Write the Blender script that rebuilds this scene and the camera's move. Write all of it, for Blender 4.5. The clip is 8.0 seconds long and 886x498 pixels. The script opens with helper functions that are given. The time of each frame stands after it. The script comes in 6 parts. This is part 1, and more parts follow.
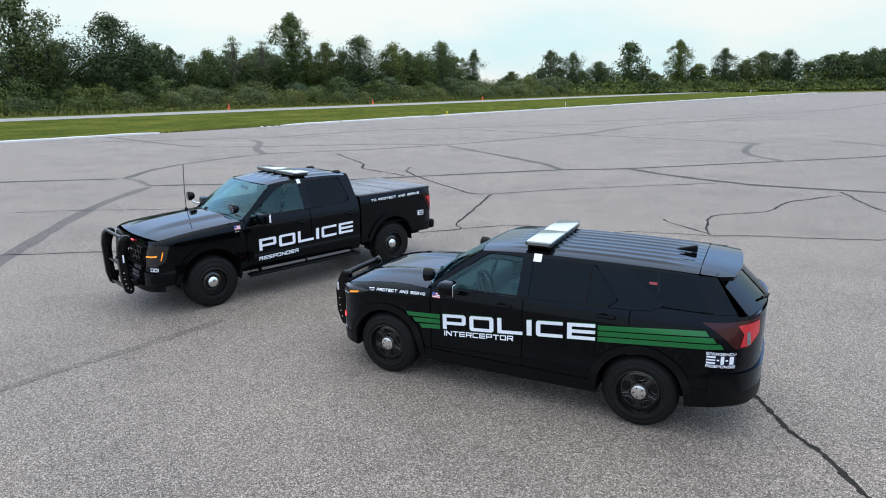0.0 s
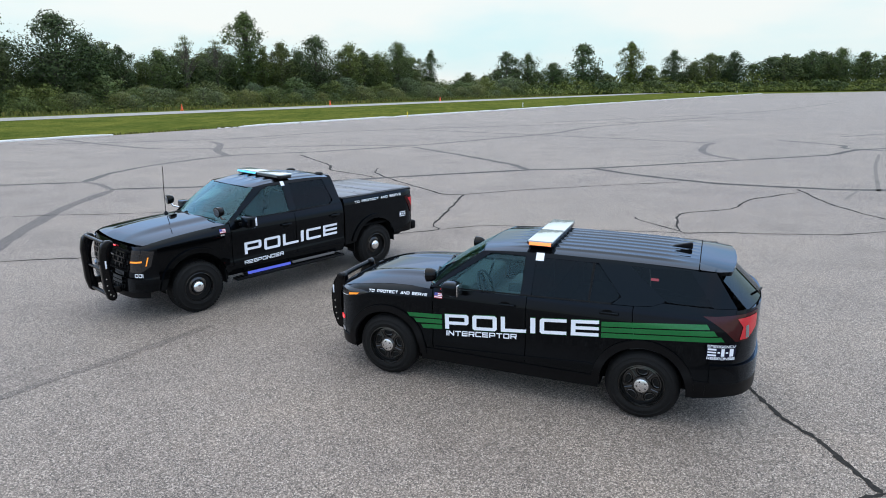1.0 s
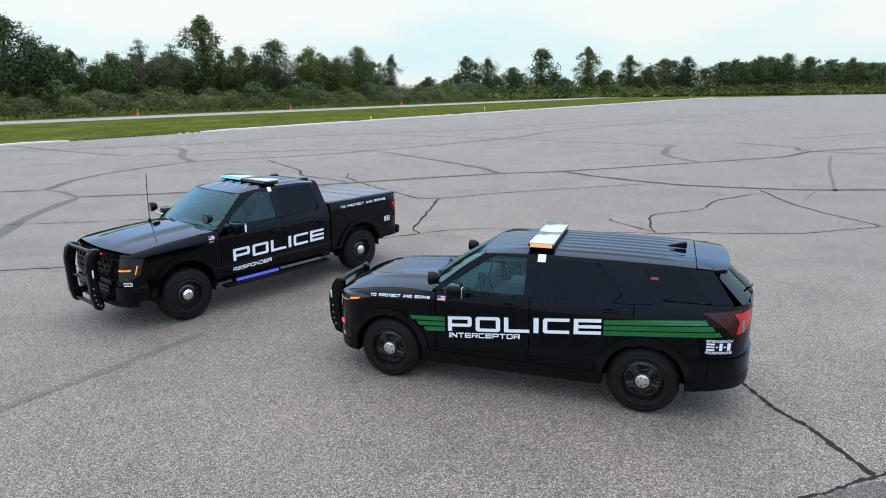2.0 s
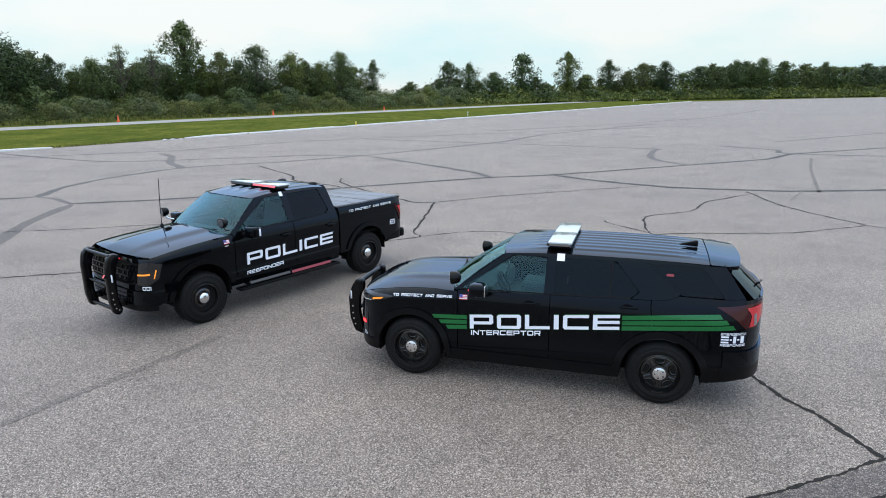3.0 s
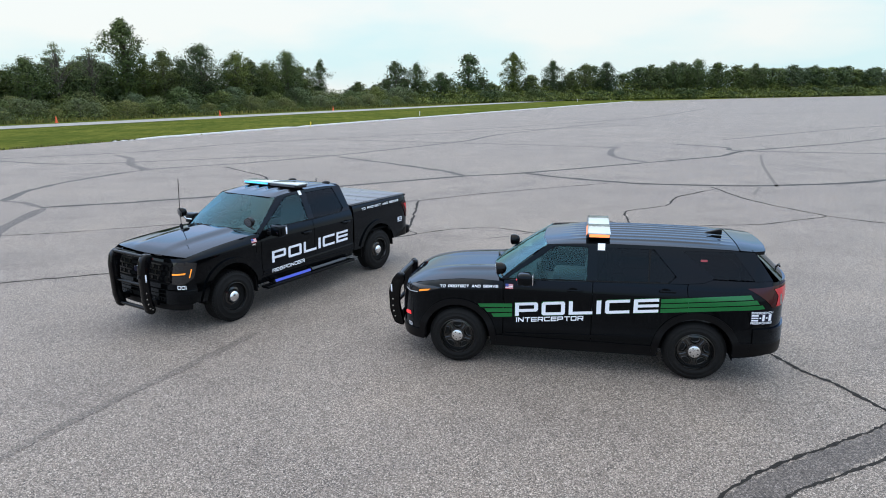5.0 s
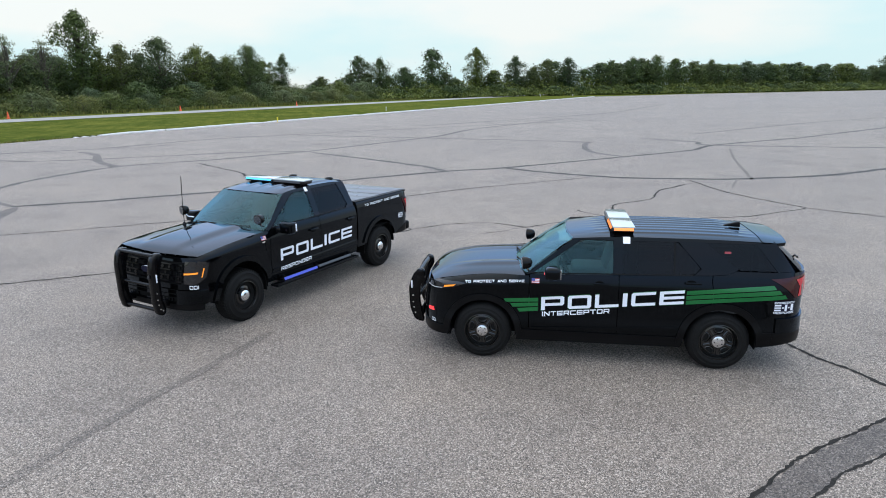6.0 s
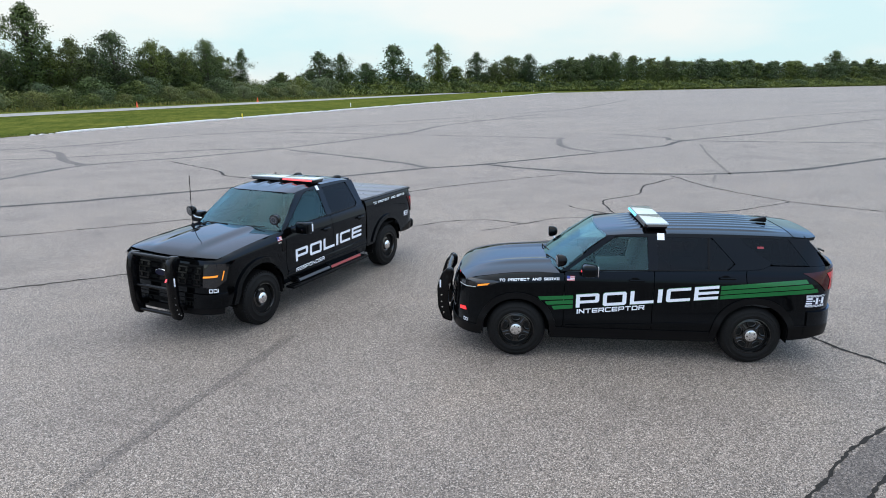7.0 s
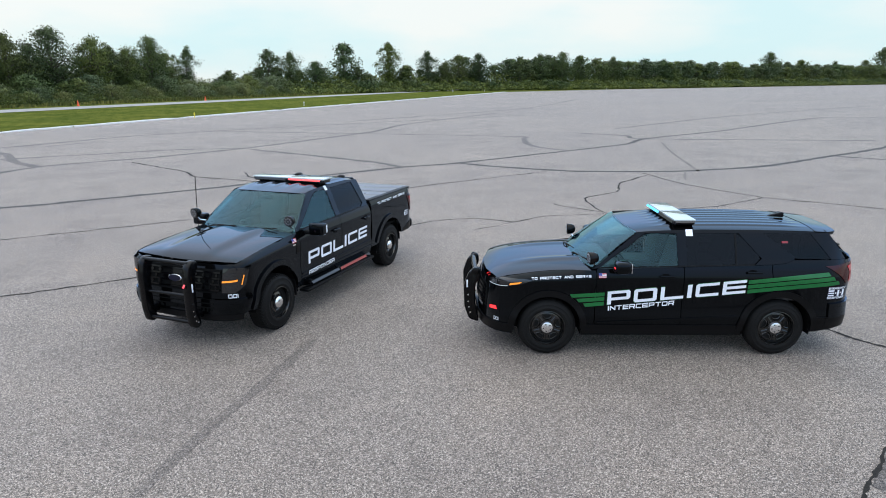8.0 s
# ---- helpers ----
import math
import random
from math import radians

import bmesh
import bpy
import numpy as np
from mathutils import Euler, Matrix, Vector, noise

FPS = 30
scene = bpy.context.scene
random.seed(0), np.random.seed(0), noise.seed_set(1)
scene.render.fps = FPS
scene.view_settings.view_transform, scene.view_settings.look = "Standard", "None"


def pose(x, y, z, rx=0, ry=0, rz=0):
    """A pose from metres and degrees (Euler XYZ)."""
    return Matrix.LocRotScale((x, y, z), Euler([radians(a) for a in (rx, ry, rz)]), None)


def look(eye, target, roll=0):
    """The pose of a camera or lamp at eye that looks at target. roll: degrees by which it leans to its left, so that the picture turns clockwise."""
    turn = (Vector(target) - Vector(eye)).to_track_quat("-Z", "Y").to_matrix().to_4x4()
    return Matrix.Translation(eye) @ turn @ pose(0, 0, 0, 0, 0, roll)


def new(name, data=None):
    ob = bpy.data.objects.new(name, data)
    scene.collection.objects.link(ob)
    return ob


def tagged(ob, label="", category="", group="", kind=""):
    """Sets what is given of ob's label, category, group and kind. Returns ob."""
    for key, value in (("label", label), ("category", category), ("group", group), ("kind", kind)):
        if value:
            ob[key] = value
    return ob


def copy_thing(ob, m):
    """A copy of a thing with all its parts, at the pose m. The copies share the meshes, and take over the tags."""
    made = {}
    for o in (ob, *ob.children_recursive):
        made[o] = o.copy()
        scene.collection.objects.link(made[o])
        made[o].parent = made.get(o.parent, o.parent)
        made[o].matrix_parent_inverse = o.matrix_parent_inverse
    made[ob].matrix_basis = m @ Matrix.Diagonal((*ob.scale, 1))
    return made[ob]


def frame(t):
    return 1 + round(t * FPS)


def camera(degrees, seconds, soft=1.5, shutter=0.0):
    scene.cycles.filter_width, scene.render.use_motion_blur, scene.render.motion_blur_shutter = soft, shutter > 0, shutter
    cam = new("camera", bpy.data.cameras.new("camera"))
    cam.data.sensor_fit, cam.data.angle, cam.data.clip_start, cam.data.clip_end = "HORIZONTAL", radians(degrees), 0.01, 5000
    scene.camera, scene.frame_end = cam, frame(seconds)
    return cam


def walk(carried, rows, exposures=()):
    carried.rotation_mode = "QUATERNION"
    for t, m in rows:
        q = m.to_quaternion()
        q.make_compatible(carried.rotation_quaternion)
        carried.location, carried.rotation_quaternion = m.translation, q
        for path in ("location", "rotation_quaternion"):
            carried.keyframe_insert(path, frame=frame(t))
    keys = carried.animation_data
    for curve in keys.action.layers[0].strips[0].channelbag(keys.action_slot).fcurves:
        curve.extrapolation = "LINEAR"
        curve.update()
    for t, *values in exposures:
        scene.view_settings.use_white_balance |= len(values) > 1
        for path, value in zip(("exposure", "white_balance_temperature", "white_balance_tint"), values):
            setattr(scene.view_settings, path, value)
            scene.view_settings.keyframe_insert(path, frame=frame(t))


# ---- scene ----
cam = camera(69.2, 8.0, soft=1.0)
PATH = [
    (0, (-0.767, 0.171, 3.486), (-0.843, 2.107, 2.988), -0.6),
    (0.5, (-1.036, 0.121, 3.5), (-1.053, 2.058, 3.004), -0.5),
    (1, (-1.277, 0.108, 3.506), (-1.221, 2.044, 3.009), -0.5),
    (1.5, (-1.516, 0.084, 3.517), (-1.392, 2.018, 3.024), -0.5),
    (3, (-2.27, -0.188, 3.552), (-2.037, 1.742, 3.079), -0.7),
    (3.5, (-2.548, -0.313, 3.558), (-2.299, 1.615, 3.089), -0.8),
    (4, (-2.884, -0.401, 3.57), (-2.597, 1.522, 3.101), -0.7),
    (4.5, (-3.233, -0.438, 3.579), (-2.891, 1.475, 3.109), -0.7),
    (6, (-4.386, -0.184, 3.582), (-3.879, 1.688, 3.092), -0.6),
    (6.5, (-4.806, 0.009, 3.596), (-4.239, 1.862, 3.099), -0.6),
    (7, (-5.261, 0.212, 3.596), (-4.64, 2.045, 3.094), -0.5),
    (7.5, (-5.725, 0.441, 3.6), (-5.041, 2.252, 3.095), -0.3),
    (8, (-6.212, 0.69, 3.585), (-5.448, 2.468, 3.079), -0.3),
]
walk(cam, [(t, look(eye, target, roll)) for t, eye, target, roll in PATH])

# ---- world and light: bright overcast afternoon ----
world = bpy.data.worlds.new("overcast_sky")
scene.world = world
world.use_nodes = True
wn, wl = world.node_tree.nodes, world.node_tree.links
wn.clear()
w_out = wn.new("ShaderNodeOutputWorld")
w_bg = wn.new("ShaderNodeBackground")
w_sky = wn.new("ShaderNodeTexSky")
w_sky.sky_type, w_sky.sun_disc = "NISHITA", False
w_sky.sun_elevation, w_sky.sun_rotation = radians(58), radians(-35)
w_sky.air_density, w_sky.dust_density, w_sky.ozone_density = 1.0, 2.5, 1.0
w_coord = wn.new("ShaderNodeTexCoord")
w_map = wn.new("ShaderNodeMapping")
w_map.inputs["Scale"].default_value = (1.0, 1.0, 3.2)
w_noise = wn.new("ShaderNodeTexNoise")
w_noise.inputs["Scale"].default_value, w_noise.inputs["Detail"].default_value, w_noise.inputs["Roughness"].default_value = 1.9, 5.0, 0.5
w_ramp = wn.new("ShaderNodeValToRGB")          # cloud cover: thin pale cyan gaps in white cloud
w_ramp.color_ramp.elements[0].position, w_ramp.color_ramp.elements[0].color = 0.40, (0.76, 0.955, 1.0, 1)
w_ramp.color_ramp.elements[1].position, w_ramp.color_ramp.elements[1].color = 0.56, (1.0, 1.0, 0.99, 1)
w_sep = wn.new("ShaderNodeSeparateXYZ")
w_up = wn.new("ShaderNodeValToRGB")            # overcast sky: white low down, brighter and bluer overhead
w_up.color_ramp.elements[0].position, w_up.color_ramp.elements[0].color = 0.0, (0.44, 0.46, 0.455, 1)
w_up.color_ramp.elements[1].position, w_up.color_ramp.elements[1].color = 1.0, (0.97, 0.95, 0.94, 1)
for place, colour in ((0.13, (0.44, 0.465, 0.465, 1)), (0.26, (0.47, 0.60, 0.88, 1)), (0.58, (0.62, 0.70, 0.90, 1))):
    w_up.color_ramp.elements.new(place).color = colour
w_mul = wn.new("ShaderNodeMix")
w_mul.data_type, w_mul.blend_type = "RGBA", "MULTIPLY"
w_mul.inputs[0].default_value = 1.0
w_low = wn.new("ShaderNodeMix")
w_low.data_type, w_low.blend_type = "RGBA", "MULTIPLY"
w_low.inputs[0].default_value = 1.0
w_low.inputs[7].default_value = (0.05, 0.05, 0.05, 1)
w_gain = wn.new("ShaderNodeMix")
w_gain.data_type, w_gain.blend_type = "RGBA", "MIX"
w_gain.inputs[0].default_value = 0.93
wl.new(w_coord.outputs["Generated"], w_map.inputs["Vector"])
wl.new(w_coord.outputs["Generated"], w_sep.inputs["Vector"])
wl.new(w_sep.outputs["Z"], w_up.inputs["Fac"])
wl.new(w_map.outputs["Vector"], w_noise.inputs["Vector"])
wl.new(w_noise.outputs["Fac"], w_ramp.inputs["Fac"])
wl.new(w_up.outputs["Color"], w_mul.inputs[6])
wl.new(w_ramp.outputs["Color"], w_mul.inputs[7])
wl.new(w_sky.outputs["Color"], w_low.inputs[6])
wl.new(w_low.outputs[2], w_gain.inputs[6])
wl.new(w_mul.outputs[2], w_gain.inputs[7])
wl.new(w_gain.outputs[2], w_bg.inputs["Color"])
w_bg.inputs["Strength"].default_value = 2.15
wl.new(w_bg.outputs["Background"], w_out.inputs["Surface"])

sun = new("sun", bpy.data.lights.new("sun", "SUN"))
sun.data.energy, sun.data.angle, sun.data.color = 0.55, radians(100), (1.0, 0.98, 0.95)
sun.matrix_world = look((-18, 30, 55), (0, 0, 0))
scene.view_settings.exposure = 0.0

# ---- materials ----
class Nodes:
    """Small builder of node materials."""

    def __init__(self, name):
        self.mat = bpy.data.materials.new(name)
        self.mat.use_nodes = True
        self.tree = self.mat.node_tree
        self.bsdf = self.tree.nodes["Principled BSDF"]

    def add(self, kind, **values):
        node = self.tree.nodes.new(kind)
        for key, value in values.items():
            node.inputs[key.replace("_", " ")].default_value = value
        return node

    def link(self, a, b):
        self.tree.links.new(a, b)

    def coords(self):
        return self.tree.nodes.new("ShaderNodeTexCoord").outputs["Object"]

    def noise(self, scale, detail=3.0, rough=0.55, stretch=None, world=False):
        v = self.tree.nodes.new("ShaderNodeNewGeometry").outputs["Position"] if world else self.coords()
        if stretch:
            m = self.add("ShaderNodeMapping", Scale=stretch)
            self.link(v, m.inputs["Vector"])
            v = m.outputs["Vector"]
        node = self.add("ShaderNodeTexNoise", Scale=scale, Detail=detail, Roughness=rough)
        self.link(v, node.inputs["Vector"])
        return node.outputs["Fac"]

    def ramp(self, fac, stops):
        node = self.tree.nodes.new("ShaderNodeValToRGB")
        els = node.color_ramp.elements
        while len(els) < len(stops):
            els.new(0.5)
        for e, (p, c) in zip(els, stops):
            e.position, e.color = p, (*c, 1) if len(c) == 3 else c
        self.link(fac, node.inputs["Fac"])
        return node.outputs["Color"]

    def mix(self, a, b, fac, how="MIX"):
        node = self.tree.nodes.new("ShaderNodeMix")
        node.data_type, node.blend_type = "RGBA", how
        for slot, v in ((0, fac), (6, a), (7, b)):
            if isinstance(v, (int, float)):
                node.inputs[slot].default_value = v
            elif isinstance(v, tuple):
                node.inputs[slot].default_value = (*v, 1)
            else:
                self.link(v, node.inputs[slot])
        return node.outputs[2]

    def bump(self, height, strength, distance=0.01):
        node = self.add("ShaderNodeBump", Strength=strength, Distance=distance)
        self.link(height, node.inputs["Height"])
        self.link(node.outputs["Normal"], self.bsdf.inputs["Normal"])

    def colour(self, c):
        if isinstance(c, tuple):
            self.bsdf.inputs["Base Color"].default_value = (*c, 1)
        else:
            self.link(c, self.bsdf.inputs["Base Color"])


def plain(name, c, rough=0.5, metal=0.0, coat=0.0, wear=0.15, grain=40.0, emit=None, power=0.0, spec=0.5):
    """Paint, plastic or metal with slight dirt and roughness variation."""
    n = Nodes(name)
    f = n.noise(grain, 4.0)
    g = n.noise(2.3, 3.0)
    dark = tuple(v * (1 - wear) for v in c)
    lite = tuple(min(1.0, v * (1 + wear) + 0.002) for v in c)
    n.colour(n.mix(n.ramp(g, [(0.3, dark), (0.7, lite)]), n.ramp(f, [(0.3, dark), (0.7, lite)]), 0.5))
    r = n.ramp(g, [(0.3, (rough * 0.85,) * 3), (0.75, (min(1, rough * 1.2),) * 3)])
    n.link(r, n.bsdf.inputs["Roughness"])
    n.bsdf.inputs["Metallic"].default_value = metal
    n.bsdf.inputs["Specular IOR Level"].default_value = spec
    n.bsdf.inputs["Coat Weight"].default_value = coat
    n.bsdf.inputs["Coat Roughness"].default_value = 0.03
    if emit:
        n.bsdf.inputs["Emission Color"].default_value = (*emit, 1)
        n.bsdf.inputs["Emission Strength"].default_value = power
    return n.mat


def glass(name, tint, ior=1.5, rough=0.0, sheen=(0.54, 0.89, 1.0)):
    n = Nodes(name)
    n.colour(tint)
    b = n.bsdf.inputs
    b["Roughness"].default_value, b["Transmission Weight"].default_value, b["IOR"].default_value = rough, 1.0, 1.05
    b["Specular IOR Level"].default_value = 0.5
    out = n.tree.nodes["Material Output"]
    gloss = n.add("ShaderNodeBsdfGlossy", Roughness=0.01)
    gloss.inputs["Color"].default_value = (*sheen, 1)
    see = n.tree.nodes.new("ShaderNodeBsdfTransparent")
    see.inputs["Color"].default_value = (*tint, 1)
    fres = n.add("ShaderNodeFresnel", IOR=ior)
    m = n.tree.nodes.new("ShaderNodeMixShader")
    n.link(fres.outputs["Fac"], m.inputs[0])
    n.link(see.outputs[0], m.inputs[1])
    n.link(gloss.outputs[0], m.inputs[2])
    n.link(m.outputs[0], out.inputs["Surface"])
    return n.mat


def asphalt_material(name, tone=(1.0, 1.0, 1.0)):
    n = Nodes(name)
    geo = n.tree.nodes.new("ShaderNodeNewGeometry").outputs["Position"]
    stone = n.add("ShaderNodeTexVoronoi", Scale=100.0)
    n.link(geo, stone.inputs["Vector"])
    hue = n.add("ShaderNodeSeparateColor")
    n.link(stone.outputs["Color"], hue.inputs[0])
    base = n.ramp(hue.outputs[0], [(0.0, (0.030, 0.025, 0.021)), (0.3, (0.146, 0.122, 0.103)), (0.7, (0.246, 0.206, 0.176)), (1.0, (0.54, 0.47, 0.415))])
    fine = n.noise(105.0, 4.0, 0.75, world=True)
    base = n.mix(base, n.ramp(fine, [(0.3, (0.42, 0.41, 0.40)), (0.7, (1.44, 1.43, 1.41))]), 1.0, "MULTIPLY")
    grit = n.noise(34.0, 2.0, 0.6, world=True)
    base = n.mix(base, n.ramp(grit, [(0.3, (0.78, 0.78, 0.78)), (0.7, (1.22, 1.22, 1.22))]), 1.0, "MULTIPLY")
    patch = n.noise(0.55, 3.0, 0.6, world=True)
    base = n.mix(base, n.ramp(patch, [(0.30, (0.80, 0.79, 0.79)), (0.5, (1.0, 1.0, 1.0)), (0.72, (1.12, 1.10, 1.07))]), 0.85, "MULTIPLY")
    wide = n.noise(0.045, 4.0, 0.6, stretch=(1.0, 2.2, 1.0), world=True)
    base = n.mix(base, n.ramp(wide, [(0.32, (0.90, 0.90, 0.93)), (0.62, (1.07, 1.06, 1.06))]), 1.0, "MULTIPLY")
    spot = n.noise(2.4, 2.0, 0.5, world=True)
    base = n.mix(base, (0.085, 0.065, 0.05), n.ramp(spot, [(0.765, (0, 0, 0)), (0.80, (0.55, 0.55, 0.55))]))
    n.colour(n.mix(base, tuple(a * b for a, b in zip(tone, (1.06, 1.06, 1.045))), 1.0, "MULTIPLY"))
    n.bsdf.inputs["Roughness"].default_value = 0.68
    n.bsdf.inputs["Specular IOR Level"].default_value = 0.52
    n.bump(stone.outputs["Distance"], 0.7, 0.006)
    return n.mat


def tar_material(name, a, b, grain=30.0, spec=0.15):
    n = Nodes(name)
    f = n.noise(grain, 4.0, 0.7, world=True)
    g = n.noise(1.1, 3.0, world=True)
    n.colour(n.mix(n.ramp(f, [(0.3, a), (0.7, b)]), n.ramp(g, [(0.3, (0.75, 0.75, 0.75)), (0.7, (1.25, 1.25, 1.25))]), 0.8, "MULTIPLY"))
    n.bsdf.inputs["Roughness"].default_value = 0.8
    n.bsdf.inputs["Specular IOR Level"].default_value = spec
    n.bump(f, 0.5, 0.006)
    return n.mat


def grass_material():
    n = Nodes("mown_grass")
    f = n.noise(9.0, 5.0, 0.7, world=True)
    g = n.noise(0.16, 4.0, 0.6, world=True)
    row = n.noise(0.9, 3.0, 0.6, stretch=(1.0, 0.16, 1.0), world=True)
    c = n.ramp(f, [(0.25, (0.044, 0.060, 0.014)), (0.52, (0.104, 0.124, 0.030)), (0.8, (0.205, 0.195, 0.072))])
    c = n.mix(c, n.ramp(g, [(0.3, (0.62, 0.72, 0.65)), (0.7, (1.3, 1.18, 1.05))]), 1.0, "MULTIPLY")
    c = n.mix(c, n.ramp(row, [(0.35, (0.8, 0.85, 0.8)), (0.65, (1.18, 1.12, 1.1))]), 0.8, "MULTIPLY")
    mid = n.noise(1.1, 5.0, 0.7, world=True)
    c = n.mix(c, n.ramp(mid, [(0.32, (0.62, 0.68, 0.6)), (0.55, (1.0, 1.0, 1.0)), (0.72, (1.4, 1.25, 1.15))]), 0.9, "MULTIPLY")
    n.colour(c)
    n.bsdf.inputs["Roughness"].default_value = 0.95
    n.bsdf.inputs["Specular IOR Level"].default_value = 0.0
    n.bump(f, 0.8, 0.05)
    return n.mat


def leaf_material(name, dark, mid, lite):
    n = Nodes(name)
    isl = n.tree.nodes.new("ShaderNodeNewGeometry").outputs["Random Per Island"]
    obj = n.tree.nodes.new("ShaderNodeObjectInfo").outputs["Random"]
    c = n.ramp(isl, [(0.0, dark), (0.55, mid), (1.0, lite)])
    c = n.mix(c, n.ramp(obj, [(0.0, (0.70, 0.82, 0.86)), (0.5, (1.0, 1.0, 0.95)), (1.0, (1.32, 1.16, 0.76))]), 1.0, "MULTIPLY")
    patch = n.noise(0.35, 2.0)
    c = n.mix(c, n.ramp(patch, [(0.35, (0.75, 0.8, 0.8)), (0.65, (1.2, 1.15, 1.0))]), 1.0, "MULTIPLY")
    n.colour(c)
    n.bsdf.inputs["Roughness"].default_value = 0.6
    n.bsdf.inputs["Specular IOR Level"].default_value = 0.25
    n.bsdf.inputs["Subsurface Weight"].default_value = 0.0
    return n.mat


def bark_material(name, a, b):
    n = Nodes(name)
    f = n.noise(6.0, 5.0, 0.65, stretch=(1.0, 1.0, 0.2))
    n.colour(n.ramp(f, [(0.3, a), (0.7, b)]))
    n.bsdf.inputs["Roughness"].default_value = 0.9
    n.bump(f, 0.7, 0.03)
    return n.mat


ASPHALT = asphalt_material("aged_asphalt")
TAR = tar_material("tar_seal", (0.058, 0.055, 0.053), (0.098, 0.093, 0.089))
TAR_OLD = tar_material("worn_tar_seal", (0.074, 0.069, 0.066), (0.148, 0.139, 0.131))
TAR_GRIT = asphalt_material("gritty_tar_fill", (0.46, 0.46, 0.48))
TAR_FAINT = asphalt_material("faint_tar_trace", (0.72, 0.72, 0.73))
TAR_BAND = asphalt_material("gritty_tar_band", (0.52, 0.52, 0.54))
CRACK = tar_material("open_crack", (0.012, 0.011, 0.010), (0.035, 0.032, 0.029))
SCUFF = tar_material("tyre_scuff", (0.13, 0.116, 0.104), (0.21, 0.19, 0.172))
GRASS = grass_material()
CONCRETE = tar_material("pale_concrete", (0.27, 0.26, 0.245), (0.37, 0.36, 0.345))
KERB_WHITE = plain("weathered_white_paint", (0.74, 0.74, 0.72), 0.7, wear=0.2, grain=9.0)
LEAF_DARK = leaf_material("dark_foliage", (0.038, 0.056, 0.020), (0.052, 0.076, 0.025), (0.072, 0.100, 0.032))
LEAF_MID = leaf_material("green_foliage", (0.046, 0.07, 0.02), (0.062, 0.092, 0.024), (0.088, 0.122, 0.032))
LEAF_GREY = leaf_material("grey_green_foliage", (0.104, 0.128, 0.056), (0.134, 0.162, 0.072), (0.178, 0.206, 0.096))
DRY_GRASS = leaf_material("dry_grass", (0.075, 0.088, 0.020), (0.14, 0.14, 0.034), (0.24, 0.21, 0.06))
LEAF_SHRUB = leaf_material("light_green_foliage", (0.078, 0.106, 0.034), (0.104, 0.138, 0.041), (0.146, 0.180, 0.055))
BARK = bark_material("bark", (0.035, 0.028, 0.022), (0.11, 0.09, 0.072))
CONE_ORANGE = plain("orange_plastic", (0.75, 0.10, 0.02), 0.5)
MARK_YELLOW = plain("yellow_plastic", (0.80, 0.62, 0.04), 0.5)
MARK_WHITE = plain("white_plastic", (0.8, 0.8, 0.78), 0.5)

# ---- helpers for meshes ----
def finish(bm, name, material, smooth=True, sharp=40):
    me = bpy.data.meshes.new(name)
    bm.normal_update()
    bm.to_mesh(me)
    bm.free()
    me.materials.append(material)
    if smooth:
        me.shade_smooth()
        me.set_sharp_from_angle(angle=radians(sharp))
    return me


def part(name, bm, material, parent=None, label="", smooth=True, sharp=40):
    """Links a bmesh as one mesh object, under its thing or part."""
    ob = new(name, finish(bm, name, material, smooth, sharp))
    if parent is not None:
        ob.parent = parent
    if label:
        ob["label"] = label
    return ob


def box(bm, x0, x1, y0, y1, z0, z1, bevel=0.0, m=None, segments=2):
    made = bmesh.ops.create_cube(bm, size=1.0)["verts"]
    bmesh.ops.scale(bm, vec=(x1 - x0, y1 - y0, z1 - z0), verts=made)
    bmesh.ops.translate(bm, vec=((x0 + x1) / 2, (y0 + y1) / 2, (z0 + z1) / 2), verts=made)
    if bevel:
        edges = list({e for v in made for e in v.link_edges})
        made = list({v for f in bmesh.ops.bevel(bm, geom=edges, offset=bevel, segments=segments, affect="EDGES", profile=0.5)["faces"] for v in f.verts} | {v for v in made if v.is_valid})
    if m is not None:
        bmesh.ops.transform(bm, matrix=m, verts=[v for v in made if v.is_valid])
    return bm


def strip(points, width, z, jitter=0.0, step=0.4, vary=0.3, seed=1):
    """A flat ribbon along a wandering line, of uneven width."""
    rnd = random.Random(seed)
    pts = [Vector((x, y, 0)) for x, y in points]
    fine = []
    for i in range(len(pts) - 1):
        p0, p1, p2, p3 = pts[max(i - 1, 0)], pts[i], pts[i + 1], pts[min(i + 2, len(pts) - 1)]
        k = max(2, min(60, int((p2 - p1).length / step)))
        for j in range(k):
            u = j / k
            c = 0.5 * (2 * p1 + (p2 - p0) * u + (2 * p0 - 5 * p1 + 4 * p2 - p3) * u * u + (3 * p1 - p0 - 3 * p2 + p3) * u ** 3)
            l = p1.lerp(p2, u)
            fine.append(l.lerp(c, 0.6))
    fine.append(pts[-1])
    bm = bmesh.new()
    rows = []
    for i, p in enumerate(fine):
        t = (fine[min(i + 1, len(fine) - 1)] - fine[max(i - 1, 0)]).normalized()
        s = Vector((-t.y, t.x, 0))
        off = jitter * (noise.noise(p * 1.7 + Vector((seed, 0, 0))) + 0.5 * rnd.uniform(-1, 1))
        w = width * 0.5 * (1 + vary * rnd.uniform(-1, 1))
        if i in (0, len(fine) - 1):
            w *= 0.3
        c = p + s * off
        rows.append((bm.verts.new((c.x + s.x * w, c.y + s.y * w, z)), bm.verts.new((c.x - s.x * w, c.y - s.y * w, z))))
    for a, b in zip(rows, rows[1:]):
        bm.faces.new((a[1], b[1], b[0], a[0]))
    return bm


